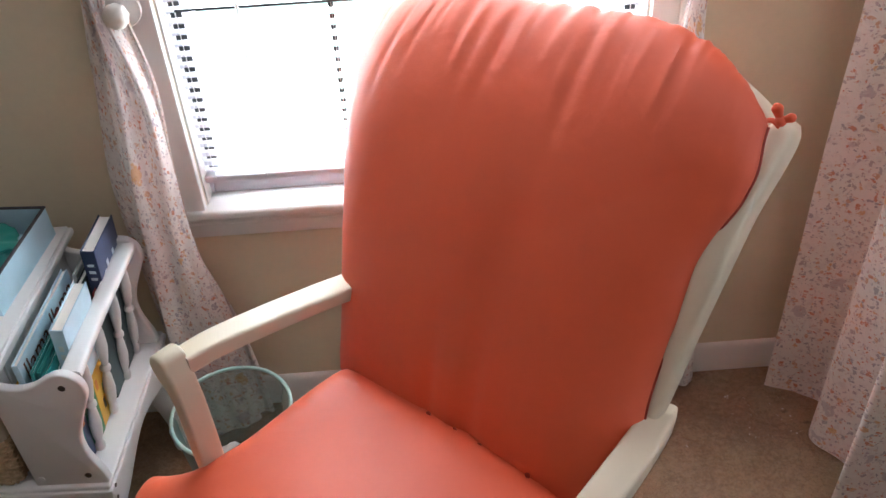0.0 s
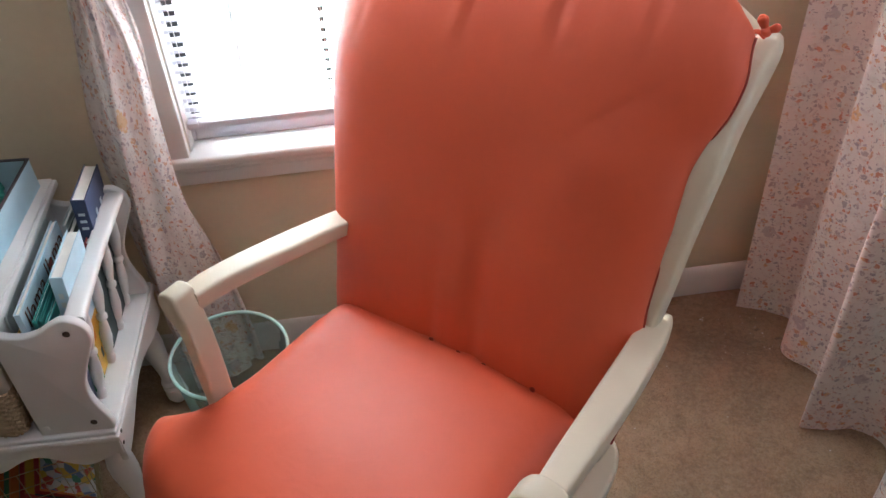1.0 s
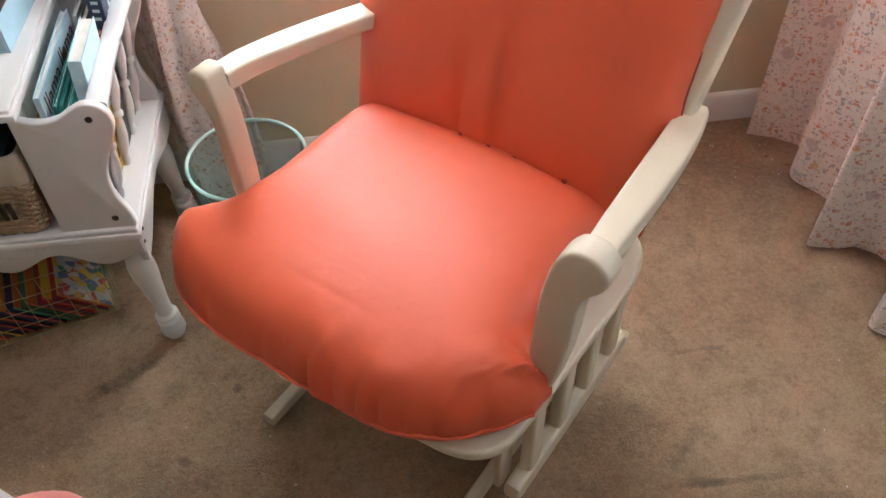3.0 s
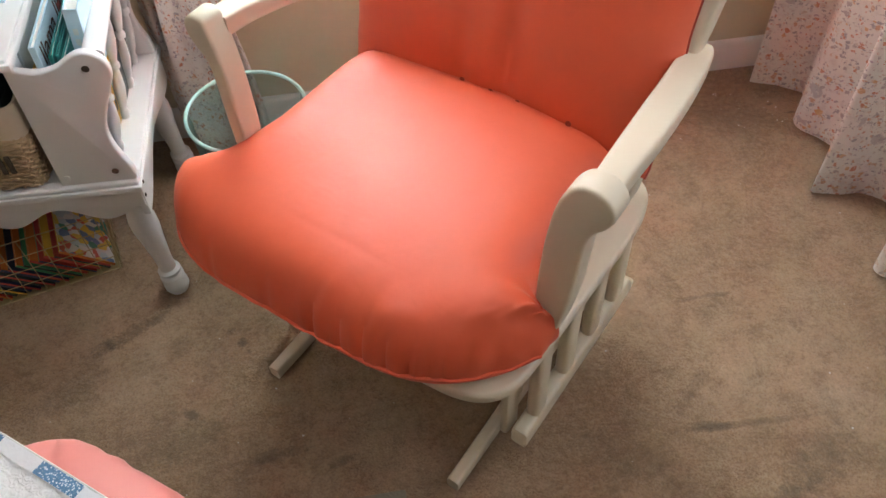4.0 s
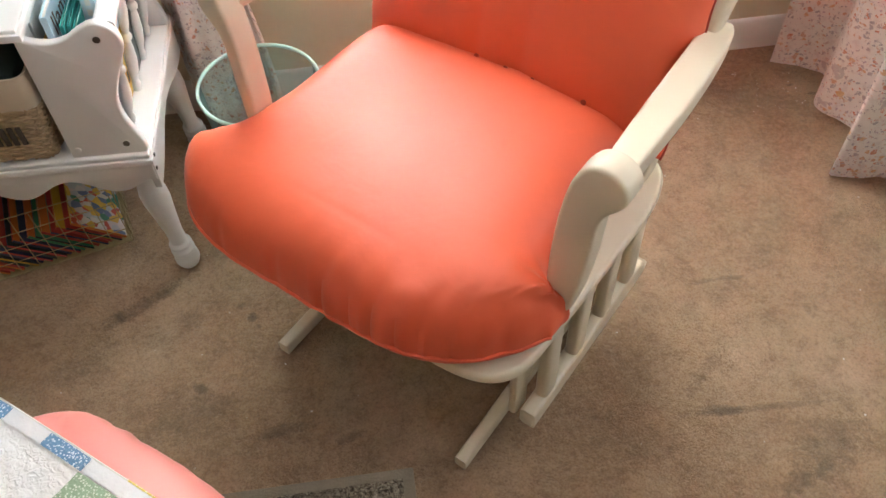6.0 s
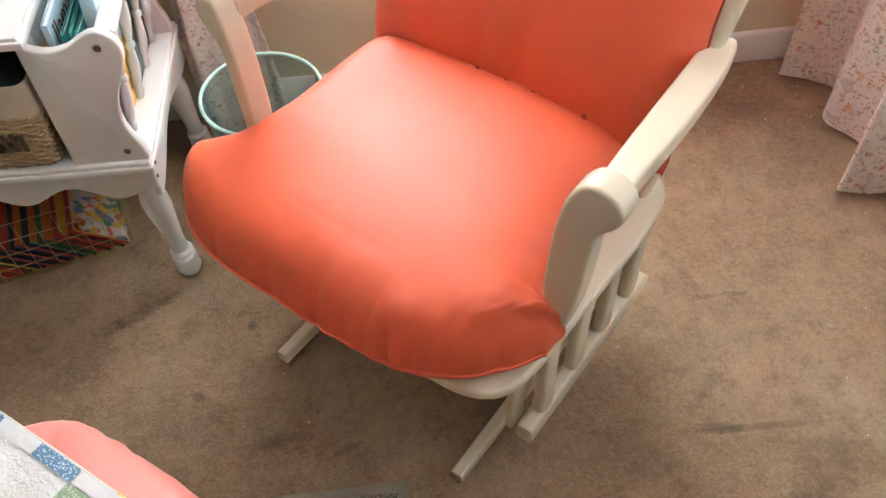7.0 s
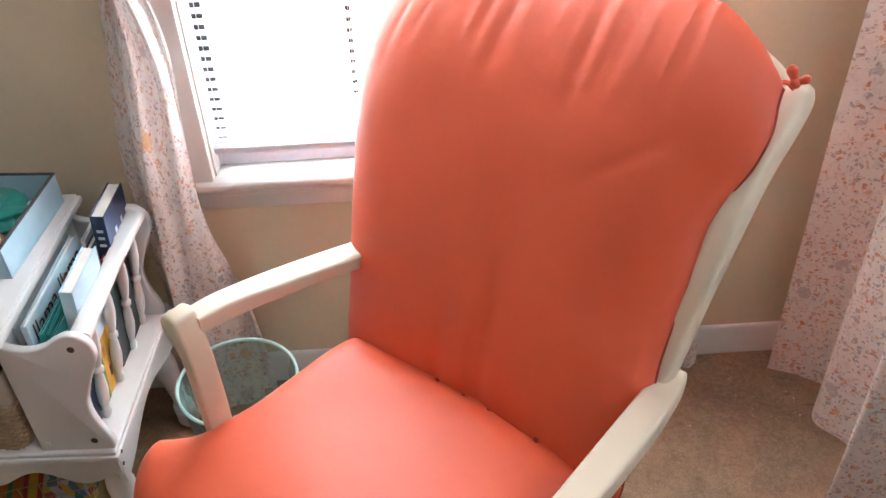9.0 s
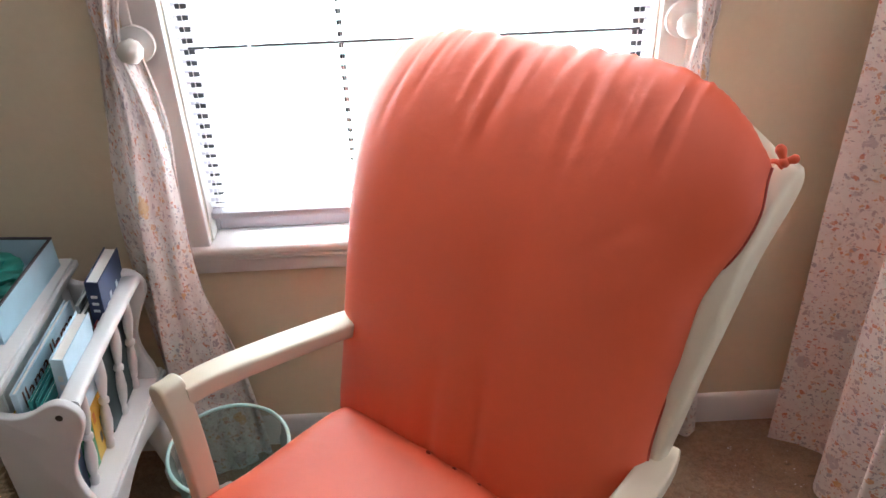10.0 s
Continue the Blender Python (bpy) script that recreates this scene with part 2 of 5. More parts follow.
def box(bm, x0, x1, y0, y1, z0, z1, bevel=0.0, m=None, seg=2):
    r = bmesh.ops.create_cube(bm, size=1.0)
    t = Matrix.Translation(((x0 + x1) / 2, (y0 + y1) / 2, (z0 + z1) / 2)) @ Matrix.Diagonal((x1 - x0, y1 - y0, z1 - z0, 1))
    bmesh.ops.transform(bm, matrix=(m @ t) if m else t, verts=r["verts"])
    if bevel:
        edges = list({e for v in r["verts"] for e in v.link_edges})
        bmesh.ops.bevel(bm, geom=edges, offset=bevel, segments=seg, affect="EDGES", profile=0.5)
    return bm


def boxed(*a, **k):
    return box(bmesh.new(), *a, **k)


def plate(outline, depth, m=None, bevel=0.0, seg=2):
    """A board cut to an outline in x, z, from y = 0 to y = depth."""
    bm = bmesh.new()
    front = [bm.verts.new((x, 0, z)) for x, z in outline]
    back = [bm.verts.new((x, depth, z)) for x, z in outline]
    f, b = bm.faces.new(front), bm.faces.new(back[::-1])
    n = len(outline)
    for i in range(n):
        bm.faces.new((front[i], back[i], back[(i + 1) % n], front[(i + 1) % n]))
    bmesh.ops.recalc_face_normals(bm, faces=bm.faces)
    if bevel:
        rim = list(f.edges) + list(b.edges)
        bmesh.ops.bevel(bm, geom=rim, offset=bevel, segments=seg, affect="EDGES", profile=0.5)
    if m:
        bmesh.ops.transform(bm, matrix=m, verts=bm.verts)
    return bm


def lathe(profile, seg=20, m=None, bm=None):
    bm = bm or bmesh.new()
    rings = []
    for r, z in profile:
        rings.append([bm.verts.new((r * math.cos(2 * math.pi * i / seg), r * math.sin(2 * math.pi * i / seg), z)) for i in range(seg)])
    for a, b in zip(rings, rings[1:]):
        for i in range(seg):
            bm.faces.new((a[i], a[(i + 1) % seg], b[(i + 1) % seg], b[i]))
    bm.faces.new(rings[0][::-1])
    bm.faces.new(rings[-1])
    if m:
        bmesh.ops.transform(bm, matrix=m, verts=[v for ring in rings for v in ring])
    return bm


def smooth_path(points, n=24):
    """A soft curve through the points (Catmull-Rom); each point may carry more numbers than three."""
    pts = [np.array(p, float) for p in points]
    pts = [2 * pts[0] - pts[1], *pts, 2 * pts[-1] - pts[-2]]
    out = []
    spans = len(pts) - 3
    for k in range(n + 1):
        s = min(k / n * spans, spans - 1e-6)
        i = int(s)
        t = s - i
        p0, p1, p2, p3 = pts[i:i + 4]
        out.append(0.5 * (2 * p1 + (p2 - p0) * t + (2 * p0 - 5 * p1 + 4 * p2 - p3) * t * t + (3 * p1 - p0 - 3 * p2 + p3) * t ** 3))
    return out


def sweep(points, side, n=24, power=5.0, ring=20, bm=None):
    """A bar along points of (x, y, z, width, height); width lies along side, with rounded edges."""
    bm = bm or bmesh.new()
    path = smooth_path(points, n)
    rings = []
    for k, p in enumerate(path):
        q, r = path[max(0, k - 1)], path[min(len(path) - 1, k + 1)]
        d = Vector((r - q)[:3]).normalized()
        s = Vector(side)
        s = (s - d * s.dot(d)).normalized()
        u = s.cross(d)
        loop = []
        for i in range(ring):
            a = 2 * math.pi * (i + 0.5) / ring
            c, e = math.cos(a), math.sin(a)
            x = math.copysign(abs(c) ** (2 / power), c) * p[3] / 2
            y = math.copysign(abs(e) ** (2 / power), e) * p[4] / 2
            loop.append(bm.verts.new(Vector(p[:3]) + s * x + u * y))
        rings.append(loop)
    for a, b in zip(rings, rings[1:]):
        for i in range(ring):
            bm.faces.new((a[i], a[(i + 1) % ring], b[(i + 1) % ring], b[i]))
    bm.faces.new(rings[0][::-1])
    bm.faces.new(rings[-1])
    return bm


def tube(points, radius, n=24, ring=8, bm=None):
    return sweep([(*p, 2 * radius, 2 * radius) for p in points], (0.13, 0.31, 0.94), n, 2.0, ring, bm)


def writing(text, size, m, mat, parent, name="lettering"):
    cu = bpy.data.curves.new(name, "FONT")
    cu.body, cu.size, cu.extrude = text, size, 0.0002
    tmp = bpy.data.objects.new(name, cu)
    scene.collection.objects.link(tmp)
    me = bpy.data.meshes.new_from_object(tmp.evaluated_get(bpy.context.evaluated_depsgraph_get()))
    bpy.data.objects.remove(tmp)
    me.transform(m)
    me.materials.clear()
    me.materials.append(mat)
    ob = new(name, me)
    ob.parent = parent
    return ob


# ---- the room ----
WALL_Y, RIGHT_X, LEFT_X, FRONT_Y, TOP = 1.5, 1.27, -2.0, -5.6, 2.44
WX0, WX1, WZ0, WZ1 = -0.19, 0.70, 0.585, 2.02


def wall_with_hole(name, along, across, thick, u0, u1, h0, h1, z0, z1, label):
    """A wall in four pieces round an opening, as one mesh."""
    bm = bmesh.new()
    for a0, a1, b0, b1 in ((along[0], u0, 0, TOP), (u1, along[1], 0, TOP), (u0, u1, 0, z0), (u0, u1, z1, TOP)):
        if across == "y":
            box(bm, a0, a1, h0, h1, b0, b1)
        else:
            box(bm, h0, h1, a0, a1, b0, b1)
    bmesh.ops.remove_doubles(bm, verts=bm.verts, dist=0.0005)
    return tagged(part(name, bm, M_WALL, smooth=False), label, "wall", kind="structure")


wall_with_hole("wall_north", (LEFT_X, RIGHT_X + 0.14), "y", 0.14, WX0, WX1, WALL_Y, WALL_Y + 0.14, WZ0, WZ1, "warm beige painted wall with a window opening")
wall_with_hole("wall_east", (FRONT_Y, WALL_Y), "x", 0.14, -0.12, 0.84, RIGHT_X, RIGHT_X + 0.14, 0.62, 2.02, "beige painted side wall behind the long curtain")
# unseen west and south walls, their distance set for the bounced light
tagged(part("wall_west", boxed(LEFT_X - 0.1, LEFT_X, FRONT_Y, WALL_Y + 0.14, 0, TOP), M_WALL, smooth=False), "plain beige wall closing the unseen side of the room", "wall", kind="structure")
tagged(part("wall_south", boxed(LEFT_X - 0.1, RIGHT_X + 0.14, FRONT_Y - 0.1, FRONT_Y, 0, TOP), M_WALL, smooth=False), "plain beige wall closing the unseen side of the room", "wall", kind="structure")
tagged(part("ceiling", boxed(LEFT_X - 0.1, RIGHT_X + 0.14, FRONT_Y - 0.1, WALL_Y + 0.14, TOP, TOP + 0.1), M_CEIL, smooth=False), "plain white painted ceiling", "ceiling", kind="structure")


def build_floor():
    bm = bmesh.new()
    nx, ny = 180, 200
    grid = []
    for j in range(ny + 1):
        row = []
        for i in range(nx + 1):
            x, y = LEFT_X - 0.1 + (RIGHT_X + 0.24 - LEFT_X) * i / nx, FRONT_Y - 0.1 + (WALL_Y + 0.24 - FRONT_Y) * j / ny
            z = 0.0025 * noise.noise((x * 9, y * 9, 0)) + 0.0015 * noise.noise((x * 30, y * 30, 3)) - 0.002
            # two low ridges where the carpet has come loose
            for cx, cy, sl, ln, hi in ((0.73, 0.516, -0.03, 0.2, 0.012), (0.72, 0.806, 0.0, 0.08, 0.009)):
                d = (y - cy) - sl * (x - cx)
                z += hi * math.exp(-(d / 0.018) ** 2) * math.exp(-((x - cx) / ln) ** 2)
            row.append(bm.verts.new((x, y, z)))
        grid.append(row)
    for j in range(ny):
        for i in range(nx):
            bm.faces.new((grid[j][i], grid[j][i + 1], grid[j + 1][i + 1], grid[j + 1][i]))
    return tagged(part("floor", bm, M_CARPET), "worn brown-beige cut-pile carpet with dark stains and darkened ridges", "carpet", kind="structure")


build_floor()

# baseboards with a moulded top
BASE_PROFILE = [(0.0, 0.0), (-0.014, 0.0), (-0.014, 0.060), (-0.010, 0.070), (-0.009, 0.078), (-0.004, 0.084), (0.0, 0.086)]


def baseboard(name, x0, x1):
    bm = plate([(z, -d) for d, z in BASE_PROFILE], x1 - x0)
    for v in bm.verts:
        z, along, d = v.co.x, v.co.y, v.co.z
        v.co = (x0 + along, WALL_Y - d, z)
    return tagged(part(name, bm, M_TRIM), "white painted moulded baseboard along the wall", "baseboard", kind="structure")


baseboard("baseboard_1", LEFT_X, RIGHT_X)
side = baseboard("baseboard_2", -WALL_Y, -FRONT_Y)
side.matrix_world = Matrix(((0, 1, 0, RIGHT_X - WALL_Y), (-1, 0, 0, 0), (0, 0, 1, 0), (0, 0, 0, 1)))


# ---- window, casing, stool, sash, blind ----
def build_window():
    w = thing("window_1", pose(0, 0, 0), "white double-hung window with casing, sill and lowered blind", "window", kind="structure")
    y = WALL_Y
    for name, x0, x1 in (("casing", WX0 - 0.068, WX0), ("casing", WX1, WX1 + 0.068)):
        bm = boxed(x0, x1, y - 0.018, y + 0.002, WZ0, WZ1 + 0.068, 0.004)
        box(bm, x0 + (0 if x0 < 0 else 0.05), x0 + (0.018 if x0 < 0 else 0.068), y - 0.024, y - 0.014, WZ0, WZ1 + 0.068, 0.003)
        part(name, bm, M_TRIM, w)
    part("casing", boxed(WX0, WX1, y - 0.018, y + 0.002, WZ1, WZ1 + 0.068, 0.004), M_TRIM, w)
    # stool with a rounded nose, apron below
    part("window_sill", boxed(WX0 - 0.095, WX1 + 0.095, y - 0.030, y + 0.060, WZ0 - 0.010, WZ0 + 0.012, 0.008, seg=4), M_TRIM, w)
    bm = boxed(WX0 - 0.075, WX1 + 0.075, y - 0.012, y + 0.002, WZ0 - 0.062, WZ0 - 0.010, 0.004)
    box(bm, WX0 - 0.075, WX1 + 0.075, y - 0.020, y - 0.010, WZ0 - 0.026, WZ0 - 0.010, 0.005, seg=3)
    part("apron", bm, M_TRIM, w)
    # jamb lining
    for x0, x1 in ((WX0, WX0 + 0.012), (WX1 - 0.012, WX1)):
        part("jamb", boxed(x0, x1, y + 0.045, y + 0.139, WZ0 + 0.012, WZ1, 0.002), M_SASH, w)
    for x0, x1 in ((WX0, WX0 + 0.004), (WX1 - 0.004, WX1)):
        part("reveal", boxed(x0, x1, y + 0.003, y + 0.045, WZ0 + 0.012, WZ1, 0.001, seg=1), M_TRIM, w)
    # lower sash: rails and stiles
    zs = WZ0 + 0.012
    frame_bits = ((WX0 + 0.012, WX1 - 0.012, zs, zs + 0.046), (WX0 + 0.012, WX0 + 0.05, zs + 0.042, 1.30), (WX1 - 0.05, WX1 - 0.012, zs + 0.042, 1.30), (WX0 + 0.012, WX1 - 0.012, 1.30, 1.345))
    bm = bmesh.new()
    for x0, x1, z0, z1 in frame_bits:
        box(bm, x0, x1, y + 0.046, y + 0.080, z0, z1, 0.004)
    part("sash", bm, M_SASH, w)
    pane = part("pane", boxed(WX0 + 0.05, WX1 - 0.05, y + 0.062, y + 0.066, zs + 0.042, 1.30), sheer_plastic("window_glass", (0.8, 0.85, 0.85), 0.92, 0.05), w)
    pane.visible_shadow = False
    return w


build_window()


def build_blind():
    b = thing("window_blind", pose(0, WALL_Y + 0.026, 0), "white horizontal mini blind, lowered with slats half open", "blind")
    x0, x1, pitch, z_low = WX0 + 0.005, WX1 - 0.005, 0.0215, 0.672
    part("bottom_rail", boxed(x0, x1, -0.012, 0.012, 0.641, 0.657, 0.004), M_SASH, b, "pale lilac-white bottom rail")
    part("head_rail", boxed(x0, x1, -0.018, 0.018, WZ1 - 0.035, WZ1 - 0.003, 0.003), M_SASH, b)
    bm = bmesh.new()
    rows = []
    tilt = radians(-58)
    for k in range(7):
        s = -1 + 2 * k / 6
        d, h = s * 0.0125, 0.0022 * (1 - s * s)
        y, z = d * math.cos(tilt) - h * math.sin(tilt), d * math.sin(tilt) + h * math.cos(tilt)
        rows.append((bm.verts.new((x0, y, z)), bm.verts.new((x1, y, z))))
    for a, c in zip(rows, rows[1:]):
        bm.faces.new((a[0], a[1], c[1], c[0]))
    first = part("slat", bm, M_SLAT, b)
    first.location.z = z_low
    count = int((WZ1 - 0.045 - z_low) / pitch)
    for i in range(1, count):
        o = first.copy()
        scene.collection.objects.link(o)
        o.location.z = z_low + pitch * i
        o.rotation_euler.x = random.uniform(-0.06, 0.06)
    # ladder tapes showing between the slats in three columns
    cols = (WX0 + 0.031, 0.119, WX1 - 0.034)
    tape = None
    for c, wide in zip(cols, (0.020, 0.010, 0.020)):
        me = part("ladder_tape", boxed(c - wide / 2, c + wide / 2, -0.0140, -0.0125, -0.0045, 0.0045), M_TAPE, b, smooth=False)
        me.location.z = z_low + 0.011
        for i in range(1, 24):
            o = me.copy()
            scene.collection.objects.link(o)
            o.location.z = z_low + 0.011 + pitch * i
            o.scale.z = 0.45 + 0.55 * min(1.0, i / 9)
        me.scale.z = 0.3
    for c in (cols[0] - 0.002, -0.055, cols[1], 0.40, cols[2]):
        part("cord", tube([(c, -0.0145, 0.655), (c + 0.001, -0.0145, 1.2), (c, -0.0145, WZ1 - 0.03)], 0.0009, 6, 6), M_SLAT, b)
    # plain strip added to draw the dark line across the slats
    part("dark_bar", boxed(WX0 + 0.03, WX1 - 0.03, -0.0175, -0.0155, 1.012, 1.0165), M_TAPE, b, "thin dark bar across the slats")
    part("wand", tube([(-0.048, -0.024, 0.78), (-0.046, -0.022, 1.3), (-0.045, -0.018, WZ1 - 0.02)], 0.0035, 8, 8), M_SLAT, b)
    return b


build_blind()

# bright day outside
bm = bmesh.new()
vs = [bm.verts.new(c) for c in ((-8, 9, -4), (9, 9, -4), (9, 9, 8), (-8, 9, 8))]
bm.faces.new(vs)
tagged(part("backdrop", bm, M_OUTSIDE, smooth=False), "bright overexposed daylight outside the window", "sky", kind="structure")


# ---- the glider chair ----
# the chair's own frame: x to its side, y to its back, z up
CHAIR = Matrix(((0.728, 0.685, 0, -0.0034), (-0.685, 0.728, 0, 0.6149), (0, 0, 1, 0), (0, 0, 0, 1)))


def bulge(s, p=5.0):
    return max(0.0, 1 - abs(s) ** p) ** 0.5


def cushion(n, m, place):
    """A closed pillow: place(u, v, side) gives the point for u, v in -1..1 on the upper (1) or lower (-1) skin."""
    bm = bmesh.new()
    ease = lambda k, c: math.sin(math.pi / 2 * (-1 + 2 * k / c))
    skins = []
    for sgn in (1, -1):
        skins.append([[None] * (n + 1) for _ in range(m + 1)])
        for j in range(m + 1):
            for i in range(n + 1):
                rim = i in (0, n) or j in (0, m)
                if sgn < 0 and rim:
                    skins[1][j][i] = skins[0][j][i]
                else:
                    skins[-1][j][i] = bm.verts.new(place(ease(i, n), ease(j, m), sgn))
    for skin in skins:
        for j in range(m):
            for i in range(n):
                bm.faces.new((skin[j][i], skin[j][i + 1], skin[j + 1][i + 1], skin[j + 1][i]))
    return bm


def step(x, a, b):
    t = min(1.0, max(0.0, (x - a) / (b - a)))
    return t * t * (3 - 2 * t)


def seat_point(u, v, sgn):
    k = (v + 1) / 2
    w = 0.344 - (0.078 * step(k, 0.08, 0.40) + 0.012 * step(k, 0.4, 0.65) if u > 0 else 0.066 * step(k, -0.01, 0.35))
    a = u * w
    front = -0.061 + (0.130 * (a / 0.33) ** 4 if a > 0 else 0.118 * (abs(a) / 0.33) ** 4.8)
    b = front + (0.475 - front) * k
    full = bulge(u, 9.0) * (bulge(v, 8.5) if v < 0 else bulge(v, 8.0))
    seam = 0.408 + 0.006 * math.sin(a * 9 + 1) - 0.004 * (1 - step(k, 0.0, 0.25)) - 0.002 * step(-u, 0.7, 1.0) * (1 - step(k, 0.25, 0.45))
    if sgn > 0:
        z = seam + (0.108 - 0.006 * (1 - step(k, 0.0, 0.4)) + 0.012 * step(k, 0.1, 0.5) * (1 - k) - 0.003 * step(k, 0.6, 1.0)) * full
        z += 0.005 * math.exp(-((a / 0.2) ** 2)) * full
        # gathers along the front seam and by the arm posts
        near = math.exp(-(k / 0.11) ** 2)
        z += near * full * 0.015 * (0.25 + 0.75 * step(a, -0.1, 0.15)) * noise.noise((a * 34, k * 9, 0.3))
        b += near * (0.004 * noise.noise((a * 12, 0, 7)) + 0.007 * step(a, -0.1, 0.2) * noise.noise((a * 55, k * 12, 3)))
        # sewn-in tucks along the front seam
        for c, h in ((-0.16, 0.4), (-0.05, 0.5), (0.035, 0.8), (0.085, 1.0), (0.125, 0.7), (0.165, 1.0), (0.205, 0.8), (0.245, 0.9)):
            tuck = h * math.exp(-((a - c - 0.15 * (c - 0.1) * k) / 0.0065) ** 2) * math.exp(-(k / 0.028) ** 2)
            b += 0.007 * tuck
            z -= 0.004 * tuck
        corner = math.exp(-(((abs(a) - 0.30) / 0.05) ** 2 + ((b - 0.09) / 0.06) ** 2))
        z += (corner if a > 0 else 0.3 * corner) * (0.004 + 0.005 * noise.noise((a * 70, b * 45, 6)))
        # puckers running out from where the post presses in
        px, py = a - 0.300, b - 0.125
        z -= 0.004 * math.exp(-(px * px + py * py) / 0.0020) * (0.35 + 0.65 * math.cos(7 * math.atan2(py, -px) + 0.8))
        z += 0.0025 * noise.noise((a * 9, b * 9, 5)) * full
        z -= 0.0008 * math.exp(-((b - 0.035 - 0.10 * (a - 0.02) ** 2) / 0.0045) ** 2) * math.exp(-((a - 0.02) / 0.09) ** 4)
    else:
        z = seam - 0.045 * full
    return a - 0.030 - 0.007 * (1 - u) + 0.012 * step(k, 0.2, 0.5) + 0.008 * step(-u, 0.0, 0.9) * step(k, 0.3, 0.5) - 0.021 * step(u, 0.0, 0.9) * (1 - step(k, 0.08, 0.2)) - 0.010 * step(-u, 0.0, 0.9) * (1 - step(k, 0.1, 0.3)), b, z


def back_point(u, v, sgn):
    k = (v + 1) / 2
    half = 0.288 + 0.050 * step(k, 0.1, 0.88) - 0.010 * step(k, 0.86, 1.0) ** 2
    a = u * half
    s = k * (0.752 - 0.022 * math.exp(-((a + 0.08) / 0.16) ** 2) + 0.005 * noise.noise((u * 14, 0, 9)) + 0.003 * noise.noise((u * 40, 0, 2)) - 0.088 * (abs(a) / 0.32) ** (4.2 if u > 0 else 3.0))          # way up the leaning back, crowned top
    full = bulge(u, 5.0) * (bulge(v, 6.0) if v < 0 else bulge(v, 4.5))
    # the leaning plane of the seam
    b, z = 0.456 + 0.392 * s + 0.015 * (s / 0.7) ** 3, 0.433 + 0.920 * s
    nb, nz = -0.92, 0.39
    thick = 0.066 + 0.012 * math.cos(math.pi * (k - 0.45)) if sgn > 0 else -0.045
    push = thick * full
    if sgn > 0:
        # long gathers running down from the crown
        top = step(k, 0.50, 0.97)
        fold = 0.0
        for n in range(22):
            c = -0.235 + 0.0225 * n + 0.008 * math.sin(n * 5.3)
            reach = 0.62 + 0.22 * abs(math.sin(n * 2.7)) ** 1.5
            lean = 0.55 - 0.035 * n + 0.1 * math.sin(n * 3.1)
            w = 0.0055 + 0.004 * (1 - k) / 0.4 + 0.0015 * math.sin(n * 1.9)
            fold += (1 if n % 2 else -1) * (0.6 + 0.4 * math.sin(n * 4.1)) * step(k, reach, 0.96) * math.exp(-((a - c - lean * (k - 1) * 0.22) / w) ** 2)
        push += 0.0050 * fold * (0.4 + 0.6 * top) * full
        # two tucks at the foot
        low = 1 - step(k, 0.12, 0.46)
        for c, w, h in ((-0.045, 0.016, 0.007), (0.035, 0.022, 0.010), (0.005, 0.015, -0.004)):
            push -= h * low * math.exp(-((a - c) / w) ** 2) * full
        push -= 0.006 * math.exp(-((a - 0.04) / 0.05) ** 2) * step(k, 0.1, 0.3) * (1 - step(k, 0.4, 0.75))
        # a soft slanting crease towards the side
        d = (s - 0.50) - 0.75 * (a - 0.18)
        push -= 0.0020 * math.exp(-(d / 0.016) ** 2) * math.exp(-((a - 0.20) / 0.07) ** 2)
        push += 0.0022 * noise.noise((a * 10, s * 8, 2)) * full
    edge = 1 - full
    a *= 1 + 0.010 * edge * noise.noise((s * 22, u, 4))
    a -= step(u, 0.1, 1.0) * (0.017 * step(k, 0.15, 0.5) * (1 - step(k, 0.72, 0.95)) + 0.012 * math.exp(-((k - 0.72) / 0.12) ** 2))
    a -= step(-u, 0.1, 1.0) * (0.015 * step(k, 0.05, 0.5) + 0.012 * step(k, 0.45, 0.7) * (1 - step(k, 0.8, 1.0)))
    return a - 0.016 - 0.018 * step(k, 0.0, 0.7) - 0.005 * (1 - u) * (1 - step(k, 0.3, 0.8)), b + nb * push, z + nz * push


